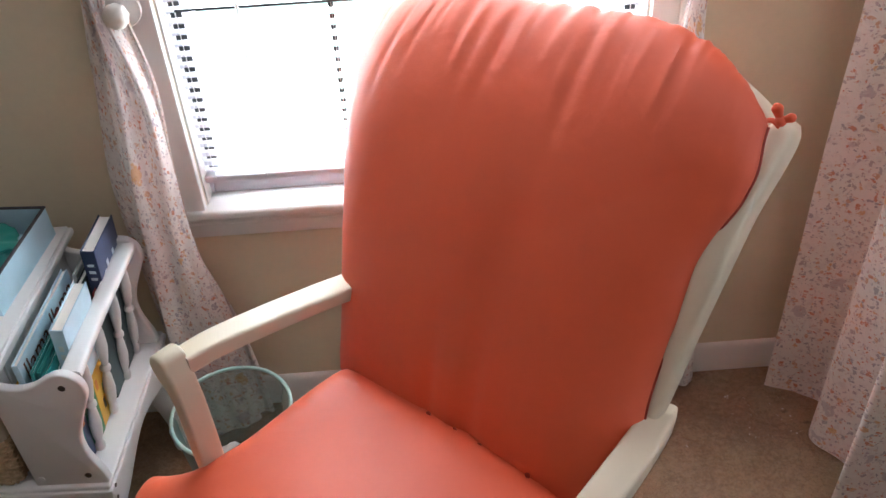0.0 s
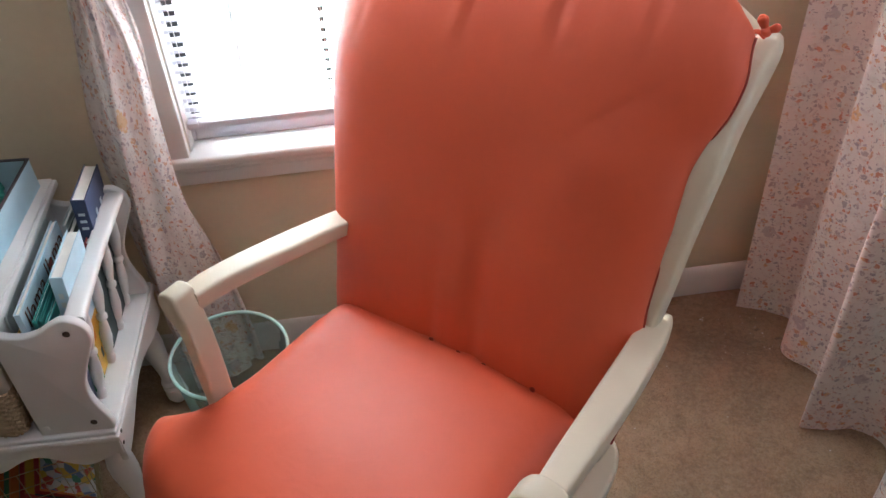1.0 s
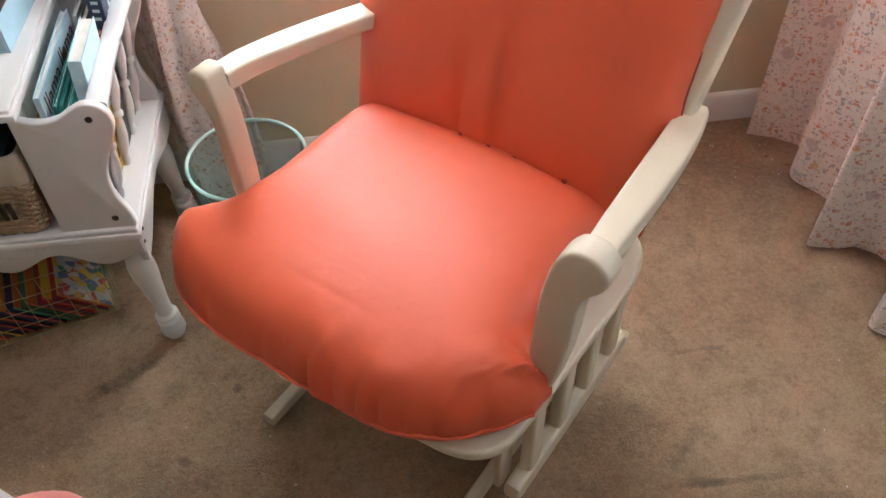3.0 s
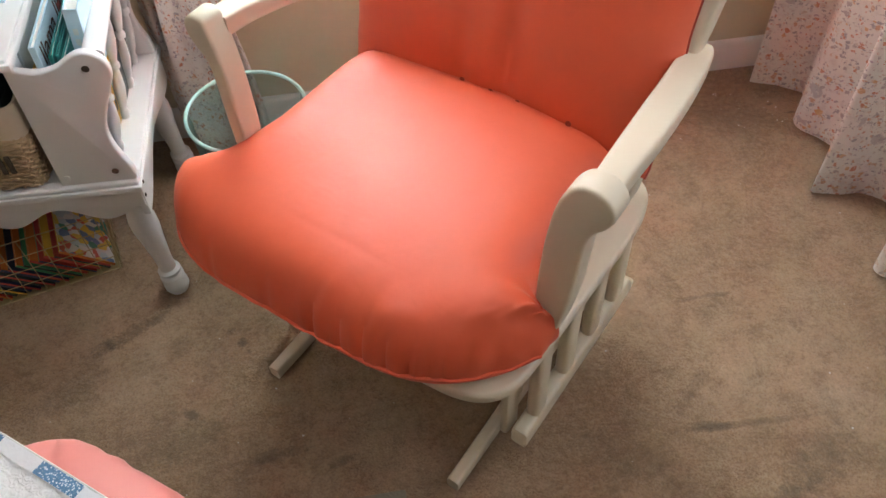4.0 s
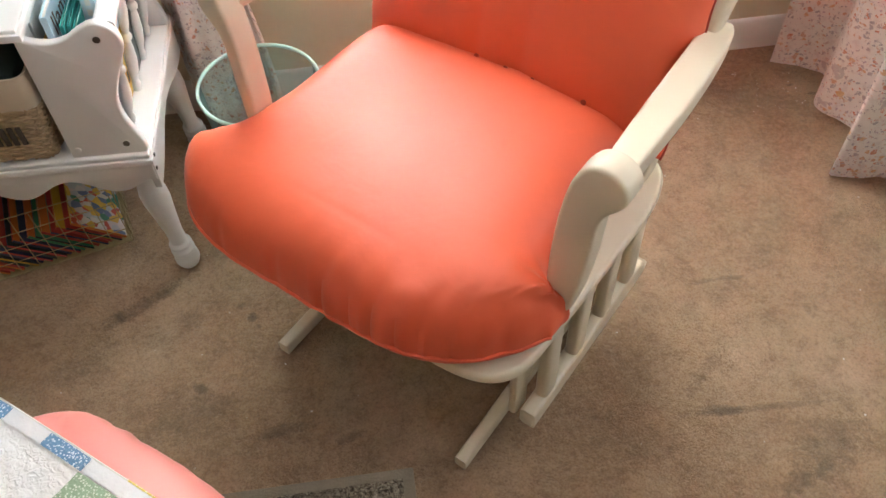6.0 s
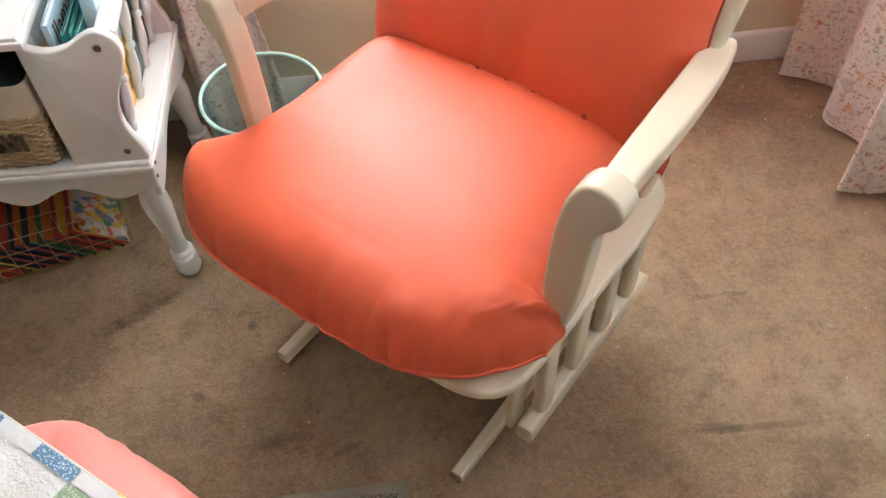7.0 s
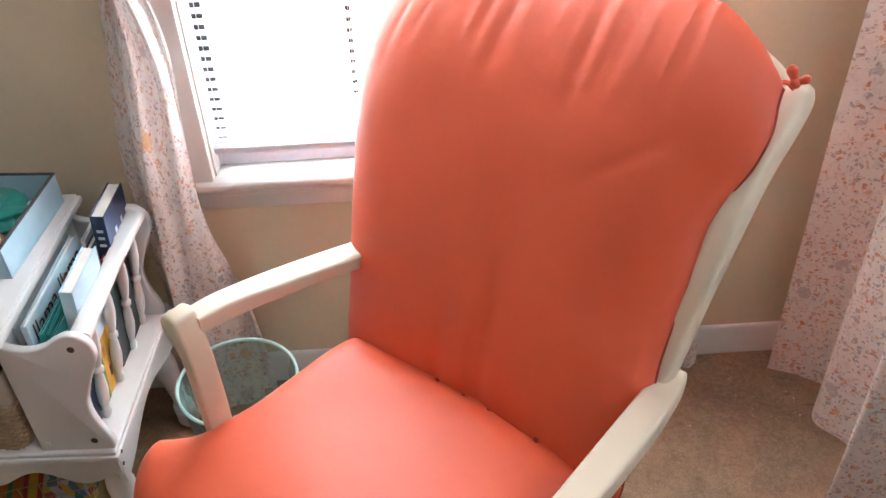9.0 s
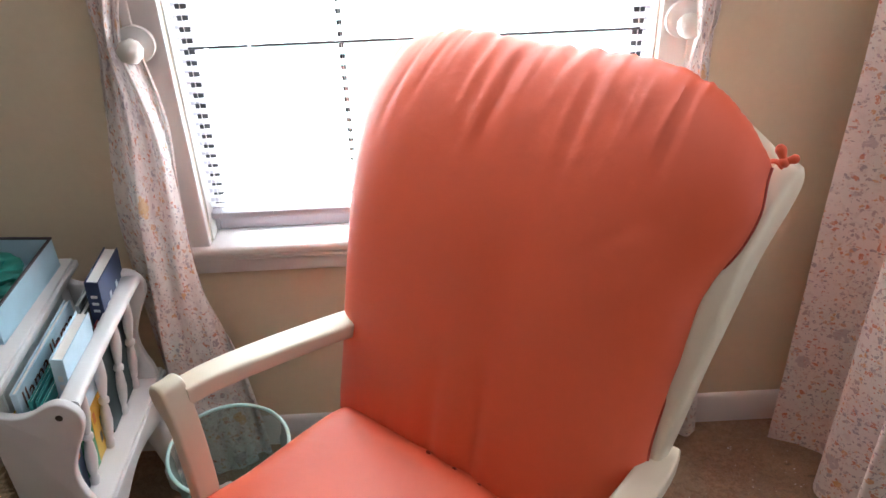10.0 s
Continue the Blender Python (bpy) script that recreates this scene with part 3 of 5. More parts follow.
def build_chair():
    ch = thing("glider_chair", CHAIR, "cream painted wooden glider chair on a carpet", "chair")
    for s in (-1, 1):
        # floor runners
        x = s * 0.207 - 0.0125
        part("base_runner", sweep([(x, 0.010, 0.016, 0.018, 0.014), (x, 0.014, 0.017, 0.023, 0.026), (x, 0.022, 0.017, 0.024, 0.030), (x, 0.30, 0.018, 0.025, 0.033), (x, 0.56, 0.017, 0.024, 0.030), (x, 0.60, 0.013, 0.020, 0.018)], (1, 0, 0), 20), M_CREAM, ch)
        for b in (0.20, 0.40):
            part("base_upright", boxed(x - 0.012, x + 0.012, b - 0.022, b + 0.022, 0.033, 0.30, 0.004), M_CREAM, ch)
        # hanging links beside the uprights
        for b in (0.115, 0.46):
            part("swing_link", boxed(s * 0.236 - 0.008, s * 0.236 + 0.008, b - 0.020, b + 0.020, 0.10, 0.325, 0.006), M_CREAM, ch)
        # swinging side: lower rail and four slats under the seat frame
        part("lower_rail", sweep([(s * 0.268, 0.091, 0.118, 0.022, 0.018), (s * 0.268, 0.097, 0.118, 0.028, 0.036), (s * 0.268, 0.112, 0.118, 0.030, 0.048), (s * 0.268, 0.28, 0.118, 0.030, 0.052), (s * 0.268, 0.465, 0.118, 0.030, 0.050), (s * 0.268, 0.486, 0.120, 0.028, 0.042)], (1, 0, 0), 20), M_CREAM, ch)
        for b in (0.150, 0.248, 0.342, 0.432):
            part("side_slat", boxed(s * 0.268 - 0.012, s * 0.268 + 0.012, b - 0.019, b + 0.019, 0.130, 0.340, 0.009, seg=4), M_CREAM, ch)
        # front post with a rounded head that bulges outwards
        broad = [(0.258, 0.355), (0.257, 0.43), (0.256, 0.51), (0.261, 0.60), (0.270, 0.665), (0.281, 0.698), (0.296, 0.718), (0.314, 0.724), (0.333, 0.719), (0.346, 0.705), (0.349, 0.688), (0.340, 0.668),
                 (0.326, 0.650), (0.317, 0.625), (0.314, 0.58), (0.310, 0.52), (0.302, 0.46), (0.290, 0.40), (0.278, 0.355)]
        outline = [(0.274, 0.350), (0.270, 0.43), (0.266, 0.51), (0.269, 0.60), (0.276, 0.662), (0.286, 0.694), (0.303, 0.713), (0.322, 0.718), (0.340, 0.711), (0.349, 0.695), (0.346, 0.676),
                   (0.334, 0.658), (0.322, 0.643), (0.316, 0.620), (0.314, 0.58), (0.311, 0.52), (0.305, 0.45), (0.303, 0.350)]
        pts = [np.array(p) for p in (broad if s > 0 else outline)]
        fine = [tuple(q[:2]) for q in smooth_path(pts, 54)]
        bm = plate([(s * (x + (0.016 * (1 - step(x, 0.28, 0.31)) if s < 0 else 0)), z) for x, z in fine], 0.042, Matrix.Translation((0, 0.128, 0)), 0.006, 3)
        part("front_post", bm, M_CREAM, ch)
        # armrest falling towards the back
        thin, lift = (0.008, 0.004) if s < 0 else (0.0, 0.0)
        part("armrest", sweep([(s * 0.316, 0.165, 0.687, 0.040, 0.034), (s * 0.313, 0.22, 0.682 + lift / 2, 0.044, 0.036 - thin / 2), (s * 0.306, 0.32, 0.662 + lift, 0.050, 0.037 - thin), (s * 0.293 - lift, 0.45, 0.632 + lift, 0.052, 0.036 - thin), (s * 0.278 - 3 * lift, 0.56, 0.604, 0.048, 0.034), (s * 0.270 - 4 * lift, 0.602, 0.592, 0.036, 0.028)], (1, 0, 0), 30, 7.0), M_CREAM, ch)
        # leaning back post, flaring at its head
        part("back_post", sweep([(s * 0.240, 0.474, 0.345, 0.026, 0.044), (s * 0.250, 0.527, 0.50, 0.028, 0.044), (s * 0.266, 0.574, 0.64, 0.036, 0.044), (s * 0.276, 0.612, 0.75, 0.038, 0.046), (s * 0.284, 0.652, 0.845, 0.042, 0.050), (s * 0.286, 0.706, 0.915, 0.044, 0.058), (s * 0.293, 0.764, 0.970, 0.042, 0.062), (s * 0.298, 0.790, 0.997, 0.036, 0.052), (s * 0.301, 0.800, 1.010, 0.020, 0.030)], (1, 0, 0), 48, 4.5), M_CREAM, ch)
    # seat frame: a flat board with round corners
    rim = []
    for x, y in ((0.10, -0.012), (0.17, -0.010), (0.215, -0.004), (0.250, 0.012), (0.272, 0.040), (0.282, 0.085), (0.286, 0.20), (0.290, 0.32), (0.291, 0.40), (0.287, 0.45), (0.277, 0.488), (0.260, 0.513), (0.235, 0.524), (0.16, 0.526)):
        rim.append(np.array((x, y)))
    half = [tuple(p[:2]) for p in smooth_path(rim, 44)]
    ring = half + [(-x, y) for x, y in reversed(half)]
    part("seat_frame", plate(ring, 0.024, Matrix(((1, 0, 0, 0), (0, 0, 1, 0), (0, -1, 0, 0.362), (0, 0, 0, 1))), 0.008, 4), M_CREAM, ch)
    part("stretcher", boxed(-0.19, 0.19, 0.19, 0.22, 0.05, 0.09, 0.004), M_CREAM, ch)
    part("stretcher", boxed(-0.19, 0.19, 0.40, 0.43, 0.05, 0.09, 0.004), M_CREAM, ch)
    part("back_rail", boxed(-0.28, 0.28, 0.555, 0.58, 0.56, 0.62, 0.005), M_CREAM, ch)
    part("crest_rail", sweep([(-0.290, 0.790, 0.955, 0.026, 0.05), (-0.25, 0.802, 1.000, 0.026, 0.05), (-0.14, 0.812, 1.045, 0.026, 0.05), (0, 0.815, 1.060, 0.026, 0.05), (0.14, 0.812, 1.045, 0.026, 0.05), (0.25, 0.802, 1.000, 0.026, 0.05), (0.290, 0.790, 0.955, 0.026, 0.05)], (0, 1, 0), 40, 4.5), M_CREAM, ch)
    part("back_rail", boxed(-0.28, 0.28, 0.700, 0.725, 0.86, 0.92, 0.005), M_CREAM, ch)
    return ch


build_chair()


def build_cushions():
    seat = thing("seat_cushion", CHAIR, "plump coral cotton seat cushion with gathered corners", "cushion")
    part("cushion_body", cushion(150, 120, seat_point), M_CORAL, seat)
    pts = [seat_point(math.sin(math.pi / 2 * (-1 + 2 * k / 60)), -1, 1) for k in range(61)]
    part("piping", tube([(a, b - 0.001, z - 0.001) for a, b, z in pts], 0.0028, 120, 8), M_CORAL, seat)
    back = thing("back_cushion", CHAIR, "tall coral cotton back cushion gathered along its crown", "cushion")
    part("cushion_body", cushion(170, 150, back_point), M_CORAL, back)
    pts = [back_point(1, math.sin(math.pi / 2 * (-1 + 2 * k / 50)), 1) for k in range(51)]
    part("seam", tube([(a + 0.0005, b, z) for a, b, z in pts], 0.0022, 100, 8), M_CORAL_DARK, back, "dark sewn edge")
    # tufts coloured dark, painting in the crease where the seam meets the seat
    for a in (-0.046, 0.061, 0.155, 0.01):
        bm = lathe([(0.001, -0.003), (0.004, -0.002), (0.005, 0.0), (0.002, 0.002)], 10, pose(a - 0.013, 0.424, 0.513, 75, 0, 0))
        part("tuft", bm, M_CORAL_DARK, back)
    # the bow tied at the head of one post, the tape's end by the other
    c = Vector((0.298, 0.757, 1.022))
    tie = part("tie", sweep([(*(c + Vector((-0.035, -0.03, 0.0))), 0.010, 0.004), (*(c + Vector((-0.012, -0.006, 0.008))), 0.010, 0.005), (*c, 0.009, 0.006)], (0, 1, 0), 10, 2.4, 10), M_CORAL, back)
    for d, e in ((Vector((-0.009, 0.0, 0.020)), 0.012), (Vector((0.015, 0.004, 0.009)), 0.010)):
        k = c + Vector((0, 0, 0.008))
        part("bow_loop", sweep([(*k, 0.005, 0.006), (*(k + d * 0.45), e * 0.8, e), (*(k + d * 0.85), e, e * 1.25), (*(k + d * 1.12), e * 0.45, e * 0.6)], (0, 1, 0), 16, 2.6, 14), M_CORAL, tie)
    part("bow_knot", lathe([(0.001, -0.008), (0.006, -0.005), (0.008, 0.0), (0.006, 0.005), (0.001, 0.008)], 12, pose(c.x, c.y, c.z + 0.008, 70, 20, 0)), M_CORAL, tie)
    c = Vector((-0.332, 0.705, 1.020))
    part("tie_end", sweep([(*c, 0.010, 0.010), (*(c + Vector((-0.016, 0.0, 0.004))), 0.012, 0.014), (*(c + Vector((-0.032, 0.0, 0.004))), 0.006, 0.012)], (0, 1, 0), 10, 2.4, 12), M_CORAL, back)


build_cushions()


# ---- curtains ----
def curtain(name, rows, label, m=None, thick=0.0):
    """rows: (z, [(x, y), ...]) down the cloth; every row has the same count of points. The print lies in metres."""
    bm = bmesh.new()
    uv = bm.loops.layers.uv.new("UVMap")
    prev, across = None, None
    count = len(rows[0][1])
    widest = max(rows, key=lambda r: sum(math.dist(p, q) for p, q in zip(r[1], r[1][1:])))[1]
    run = [0.0]
    for p, q in zip(widest, widest[1:]):
        run.append(run[-1] + math.dist(p, q))
    for z, pts in rows:
        line = [(bm.verts.new((x, y, z)), u) for (x, y), u in zip(pts, run)]
        if prev:
            for i in range(count - 1):
                quad = (prev[i], prev[i + 1], line[i + 1], line[i])
                f = bm.faces.new([q[0] for q in quad])
                zs = (prev_z, prev_z, z, z)
                for loop, q, h in zip(f.loops, quad, zs):
                    loop[uv].uv = (q[1], h)
        prev, prev_z = line, z
    return part(name, bm, M_PRINT, m)


def soft_line(points, n):
    return [tuple(p[:2]) for p in smooth_path(points, n)]


def build_right_curtain():
    top = [(1.045, 1.405), (1.12, 1.37), (1.16, 1.335), (1.125, 1.285), (1.10, 1.235), (1.14, 1.19), (1.17, 1.15), (1.13, 1.09), (1.085, 1.05), (1.13, 1.015), (1.18, 0.99), (1.215, 0.94), (1.18, 0.87), (1.12, 0.82), (1.16, 0.77), (1.21, 0.72)]
    low = [(1.055, 1.415), (1.12, 1.385), (1.165, 1.345), (1.13, 1.295), (1.10, 1.245), (1.135, 1.185), (1.165, 1.13), (1.115, 1.08), (1.045, 1.035), (1.10, 1.012), (1.155, 1.005), (1.20, 0.95), (1.16, 0.88), (1.08, 0.80), (1.13, 0.75), (1.20, 0.70)]
    c = thing("floor_length_curtain", pose(0, 0, 0), "pale pink printed cotton curtain with small sprigs, hanging to the carpet", "curtain")
    rows = []
    for k in range(61):
        z = 0.012 + (2.18 - 0.012) * k / 60
        f = step(z, 0.0, 1.6)
        pts = [(a[0] * (1 - f) + b[0] * f, a[1] * (1 - f) + b[1] * f) for a, b in zip(low, top)]
        line = soft_line(pts, 150)
        wav = []
        for i, (x, y) in enumerate(line):
            wav.append((x + 0.006 * noise.noise((i * 0.11, z * 2.5, 1)), y + 0.006 * noise.noise((i * 0.11, z * 2.5, 8))))
        rows.append((z + (0.008 * noise.noise((3, 0, 0)) if k == 0 else 0), wav))
    curtain("cloth", rows, "", c)
    return c


build_right_curtain()


def sheet(parent, left, right, n, folds, deep, front, name="cloth", seed=0.0, hem=False):
    """A hanging strip between a left and a right edge, both (x, y, z) lists from the top down, with folds running along it."""
    ls, rs = smooth_path(left, 60), smooth_path(right, 60)
    bm = bmesh.new()
    uv = bm.loops.layers.uv.new("UVMap")
    grid = []
    for j, (a, b) in enumerate(zip(ls, rs)):
        row = []
        for i in range(n + 1):
            t = i / n
            p = a * (1 - t) + b * t
            w = math.sin(math.pi * t) ** 0.7
            off = deep * w * (math.sin(folds * math.pi * t + seed + 0.6 * noise.noise((j * 0.06, seed, 0))) * 0.6 + front)
            off += 0.006 * noise.noise((t * 5 + seed, j * 0.09, 2))
            row.append((bm.verts.new((p[0], p[1] - off, p[2])), (t * 0.17 + seed, p[2] + 0.05 * t)))
        grid.append(row)
    for r, q in zip(grid, grid[1:]):
        for i in range(n):
            quad = (r[i], r[i + 1], q[i + 1], q[i])
            f = bm.faces.new([v[0] for v in quad])
            for loop, v in zip(f.loops, quad):
                loop[uv].uv = v[1]
    return part(name, bm, M_PRINT, parent)


def holdback(x, z, name="curtain_holdback"):
    h = thing(name, pose(x, WALL_Y - 0.02, z), "pale round curtain holdback knob on a wall disc", "holdback", "curtain holdbacks")
    turn = pose(0, 0, 0, 90, 0, 0)
    part("disc", lathe([(0.034, 0.0), (0.036, 0.003), (0.034, 0.007), (0.012, 0.010), (0.008, 0.014)], 28, turn), M_TRIM, h)
    part("stem", lathe([(0.008, 0.010), (0.007, 0.018), (0.010, 0.026)], 14, turn), M_TRIM, h)
    bm = lathe([(0.002, 0.022), (0.014, 0.024), (0.021, 0.032), (0.0225, 0.042), (0.018, 0.052), (0.010, 0.058), (0.002, 0.060)], 24, turn)
    for v in bm.verts:
        g = math.atan2(v.co.z, v.co.x)
        k = 1 + 0.05 * math.sin(9 * g + v.co.y * 160)
        v.co.x, v.co.z = v.co.x * k, v.co.z * k
    part("knob", bm, M_KNOB, h)
    return h


holdback(-0.241, 1.039)
holdback(0.740, 1.040)


def build_left_curtain():
    c = thing("tied_back_curtain", pose(0, 0, 0), "pale printed cotton curtain gathered at a holdback beside the window", "curtain")
    y = WALL_Y
    # the cloth behind, turned from the window
    sheet(c, [(-0.330, y - 0.020, 2.15), (-0.302, y - 0.020, 1.30), (-0.305, y - 0.022, 1.08), (-0.318, y - 0.022, 0.98), (-0.332, y - 0.022, 0.88), (-0.360, y - 0.022, 0.68), (-0.358, y - 0.02, 0.45), (-0.346, y - 0.02, 0.02)],
          [(-0.150, y - 0.060, 2.15), (-0.210, y - 0.070, 1.30), (-0.262, y - 0.050, 1.08), (-0.252, y - 0.070, 0.98), (-0.246, y - 0.095, 0.88), (-0.250, y - 0.11, 0.68), (-0.255, y - 0.11, 0.45), (-0.250, y - 0.10, 0.02)], 44, 4, 0.016, 0.1, seed=0.4)
    # the gathered top coming over the knob
    sheet(c, [(-0.300, y - 0.070, 2.15), (-0.285, y - 0.065, 1.30), (-0.296, y - 0.055, 1.12), (-0.296, y - 0.045, 1.045)],
          [(-0.100, y - 0.060, 2.15), (-0.185, y - 0.060, 1.30), (-0.245, y - 0.045, 1.12), (-0.264, y - 0.040, 1.030)], 40, 4, 0.014, 0.2, seed=1.7)
    # the broad front fold falling to the carpet, turned towards the window
    sheet(c, [(-0.284, y - 0.055, 1.050), (-0.262, y - 0.095, 0.97), (-0.258, y - 0.125, 0.885), (-0.276, y - 0.14, 0.72), (-0.290, y - 0.14, 0.54), (-0.300, y - 0.14, 0.33), (-0.298, y - 0.14, 0.18), (-0.292, y - 0.135, 0.02)],
          [(-0.250, y - 0.045, 1.035), (-0.224, y - 0.075, 0.97), (-0.208, y - 0.085, 0.885), (-0.208, y - 0.085, 0.76), (-0.210, y - 0.085, 0.59), (-0.201, y - 0.085, 0.47), (-0.190, y - 0.085, 0.34), (-0.178, y - 0.085, 0.18), (-0.168, y - 0.08, 0.02)], 44, 2, 0.010, 0.4, seed=2.6)
    # the strip in shade behind it, flaring towards the window
    sheet(c, [(-0.256, y - 0.030, 1.04), (-0.240, y - 0.055, 0.90), (-0.240, y - 0.065, 0.70), (-0.235, y - 0.065, 0.45), (-0.220, y - 0.065, 0.02)],
          [(-0.236, y - 0.025, 1.04), (-0.208, y - 0.050, 0.90), (-0.214, y - 0.060, 0.72), (-0.212, y - 0.058, 0.50), (-0.176, y - 0.058, 0.36), (-0.152, y - 0.058, 0.20), (-0.140, y - 0.058, 0.02)], 28, 3, 0.010, 0.3, seed=4.1)
    return c


build_left_curtain()


def build_far_curtain():
    c = thing("tied_back_curtain", pose(0, 0, 0), "pale printed cotton curtain gathered at the other side of the window", "curtain")
    y = WALL_Y
    sheet(c, [(0.62, y - 0.05, 2.15), (0.705, y - 0.07, 1.35), (0.735, y - 0.09, 1.10), (0.742, y - 0.10, 1.03)],
          [(0.84, y - 0.05, 2.15), (0.800, y - 0.06, 1.35), (0.785, y - 0.08, 1.10), (0.770, y - 0.09, 1.03)], 34, 5, 0.018, 0.3, seed=5.2)
    sheet(c, [(0.738, y - 0.10, 1.03), (0.722, y - 0.10, 0.90), (0.725, y - 0.10, 0.60), (0.720, y - 0.10, 0.02)],
          [(0.785, y - 0.06, 1.12), (0.790, y - 0.06, 0.90), (0.845, y - 0.06, 0.50), (0.885, y - 0.06, 0.02)], 40, 5, 0.022, 0.4, seed=6.4)
    return c


build_far_curtain()


# ---- side table with book rack ----
TABLE = pose(-0.336, 0.992, 0, 0, 0, -2.0)


def build_table():
    t = thing("side_table", TABLE, "white painted side table with a spindled book rack and turned legs", "table")
    # base board with a moulded nose
    bm = boxed(-0.62, 0.0, 0.0, 0.415, 0.322, 0.336, 0.004)
    box(bm, -0.615, -0.004, 0.004, 0.411, 0.335, 0.346, 0.004, seg=3)
    part("base_board", bm, M_WHITE, t)
    # scalloped aprons
    front = [(-0.615, 0.323)]
    for k in range(81):
        x = -0.615 + 0.607 * k / 80
        front.append((x, 0.278 + 0.018 * math.sin((x + 0.02) * 2 * math.pi / 0.175 + 0.6) * (1 if x < -0.02 else 0.3) - 0.006))
    front.append((-0.008, 0.323))
    part("apron", plate(front, 0.014, Matrix.Translation((0, 0.008, 0)), 0.002), M_WHITE, t)
    sidep = [(0.012, 0.323)]
    for k in range(61):
        x = 0.012 + 0.395 * k / 60
        sidep.append((x, 0.272 + 0.020 * math.cos((x - 0.02) * 2 * math.pi / 0.36 + math.pi)))
    sidep.append((0.407, 0.323))
    part("apron", plate(sidep, 0.014, Matrix(((0, 1, 0, -0.020), (1, 0, 0, 0), (0, 0, 1, 0), (0, 0, 0, 1))), 0.002), M_WHITE, t)
    # end panels with a waved outline
    wave = [(-0.138, 0.345), (-0.009, 0.345), (-0.004, 0.352), (-0.007, 0.378), (-0.016, 0.405), (-0.022, 0.436), (-0.020, 0.470), (-0.006, 0.510), (0.010, 0.545), (0.022, 0.575), (0.020, 0.602), (0.004, 0.620), (-0.016, 0.624), (-0.038, 0.614), (-0.060, 0.600), (-0.088, 0.594), (-0.115, 0.600), (-0.138, 0.614)]
    soft = [tuple(p[:2]) for p in smooth_path([np.array(p) for p in wave[1:]], 60)]
    for y in (0.372, 0.012):
        panel = part("end_panel", plate([wave[0], *soft], 0.017, Matrix.Translation((0, y, 0)), 0.004, 3), M_WHITE, t)
    # dividing board between rack and shelf, and the table's other side and back
    part("divider", boxed(-0.137, -0.125, 0.0295, 0.3715, 0.346, 0.615, 0.002), M_WHITE, t)
    part("side_board", boxed(-0.60, -0.584, 0.012, 0.389, 0.346, 0.615, 0.002), M_WHITE, t)
    part("back_board", boxed(-0.584, -0.138, 0.380, 0.389, 0.346, 0.615), M_WHITE, t)
    # table top with a stepped edge
    bm = boxed(-0.63, -0.112, -0.008, 0.415, 0.616, 0.630, 0.003)
    box(bm, -0.625, -0.118, -0.003, 0.410, 0.629, 0.637, 0.003)
    part("table_top", bm, M_WHITE, t)
    # top rail of the rack, dipping a little in the middle
    part("rack_rail", sweep([(0.000, 0.028, 0.606, 0.036, 0.020), (-0.004, 0.10, 0.602, 0.034, 0.020), (-0.008, 0.20, 0.596, 0.032, 0.020), (-0.004, 0.30, 0.602, 0.034, 0.020), (0.000, 0.374, 0.606, 0.036, 0.020)], (1, 0, 0), 30, 3.5), M_WHITE, t)
    # turned spindles leaning outwards
    prof = [(0.004, 0.0), (0.009, 0.004), (0.010, 0.016), (0.0065, 0.026), (0.010, 0.045), (0.0115, 0.075), (0.0085, 0.105), (0.006, 0.118), (0.0100, 0.124), (0.0100, 0.130), (0.006, 0.136), (0.0085, 0.155), (0.0110, 0.185), (0.0090, 0.215), (0.006, 0.236), (0.0085, 0.246), (0.005, 0.256)]
    for y in (0.090, 0.180, 0.270, 0.345):
        low, top = Vector((-0.046, y + 0.004, 0.344)), Vector((-0.006, y, 0.598))
        d = top - low
        m = Matrix.Translation(low) @ d.to_track_quat("Z", "Y").to_matrix().to_4x4()
        part("spindle", lathe(prof, 16, m), M_WHITE, t)
    # turned legs splayed outwards
    leg = [(0.010, 0.0), (0.020, 0.004), (0.0255, 0.016), (0.0255, 0.028), (0.021, 0.040), (0.0245, 0.044), (0.0245, 0.050), (0.019, 0.055), (0.0235, 0.060), (0.0235, 0.066), (0.017, 0.072), (0.017, 0.10), (0.022, 0.15), (0.027, 0.19), (0.027, 0.215), (0.022, 0.24), (0.022, 0.325)]
    for x, y, sx, sy in ((-0.050, 0.048, 0.030, -0.022), (-0.050, 0.365, 0.030, 0.012), (-0.56, 0.048, -0.03, -0.022), (-0.56, 0.365, -0.03, 0.012)):
        low, top = Vector((x + sx, y + sy, 0.0)), Vector((x, y, 0.325))
        d = top - low
        m = Matrix.Translation(low) @ d.to_track_quat("Z", "Y").to_matrix().to_4x4()
        part("leg", lathe(leg, 24, m), M_WHITE, t)
    # screw heads
    for x, z in ((-0.012, 0.596), (-0.036, 0.372), (-0.122, 0.366)):
        bm = lathe([(0.001, 0.0), (0.0030, 0.0), (0.0032, 0.001), (0.0058, 0.001), (0.0062, 0.0025), (0.003, 0.0032)], 18, pose(x, 0.0125, z, 90, 0, 0))
        part("screw", bm, M_METAL if x > -0.1 else M_WHITE, panel)
    for z in (0.334, 0.300):
        part("screw", lathe([(0.001, 0.0), (0.004, 0.001), (0.004, 0.002), (0.001, 0.003)], 12, pose(-0.0055 if z < 0.32 else -0.0005, 0.016, z, 0, 90, 0)), M_METAL, t)
    return t


build_table()


# ---- books ----
def ink(name, colour):
    return simple(name, colour, 0.45, 0.12, 40, 0.05)


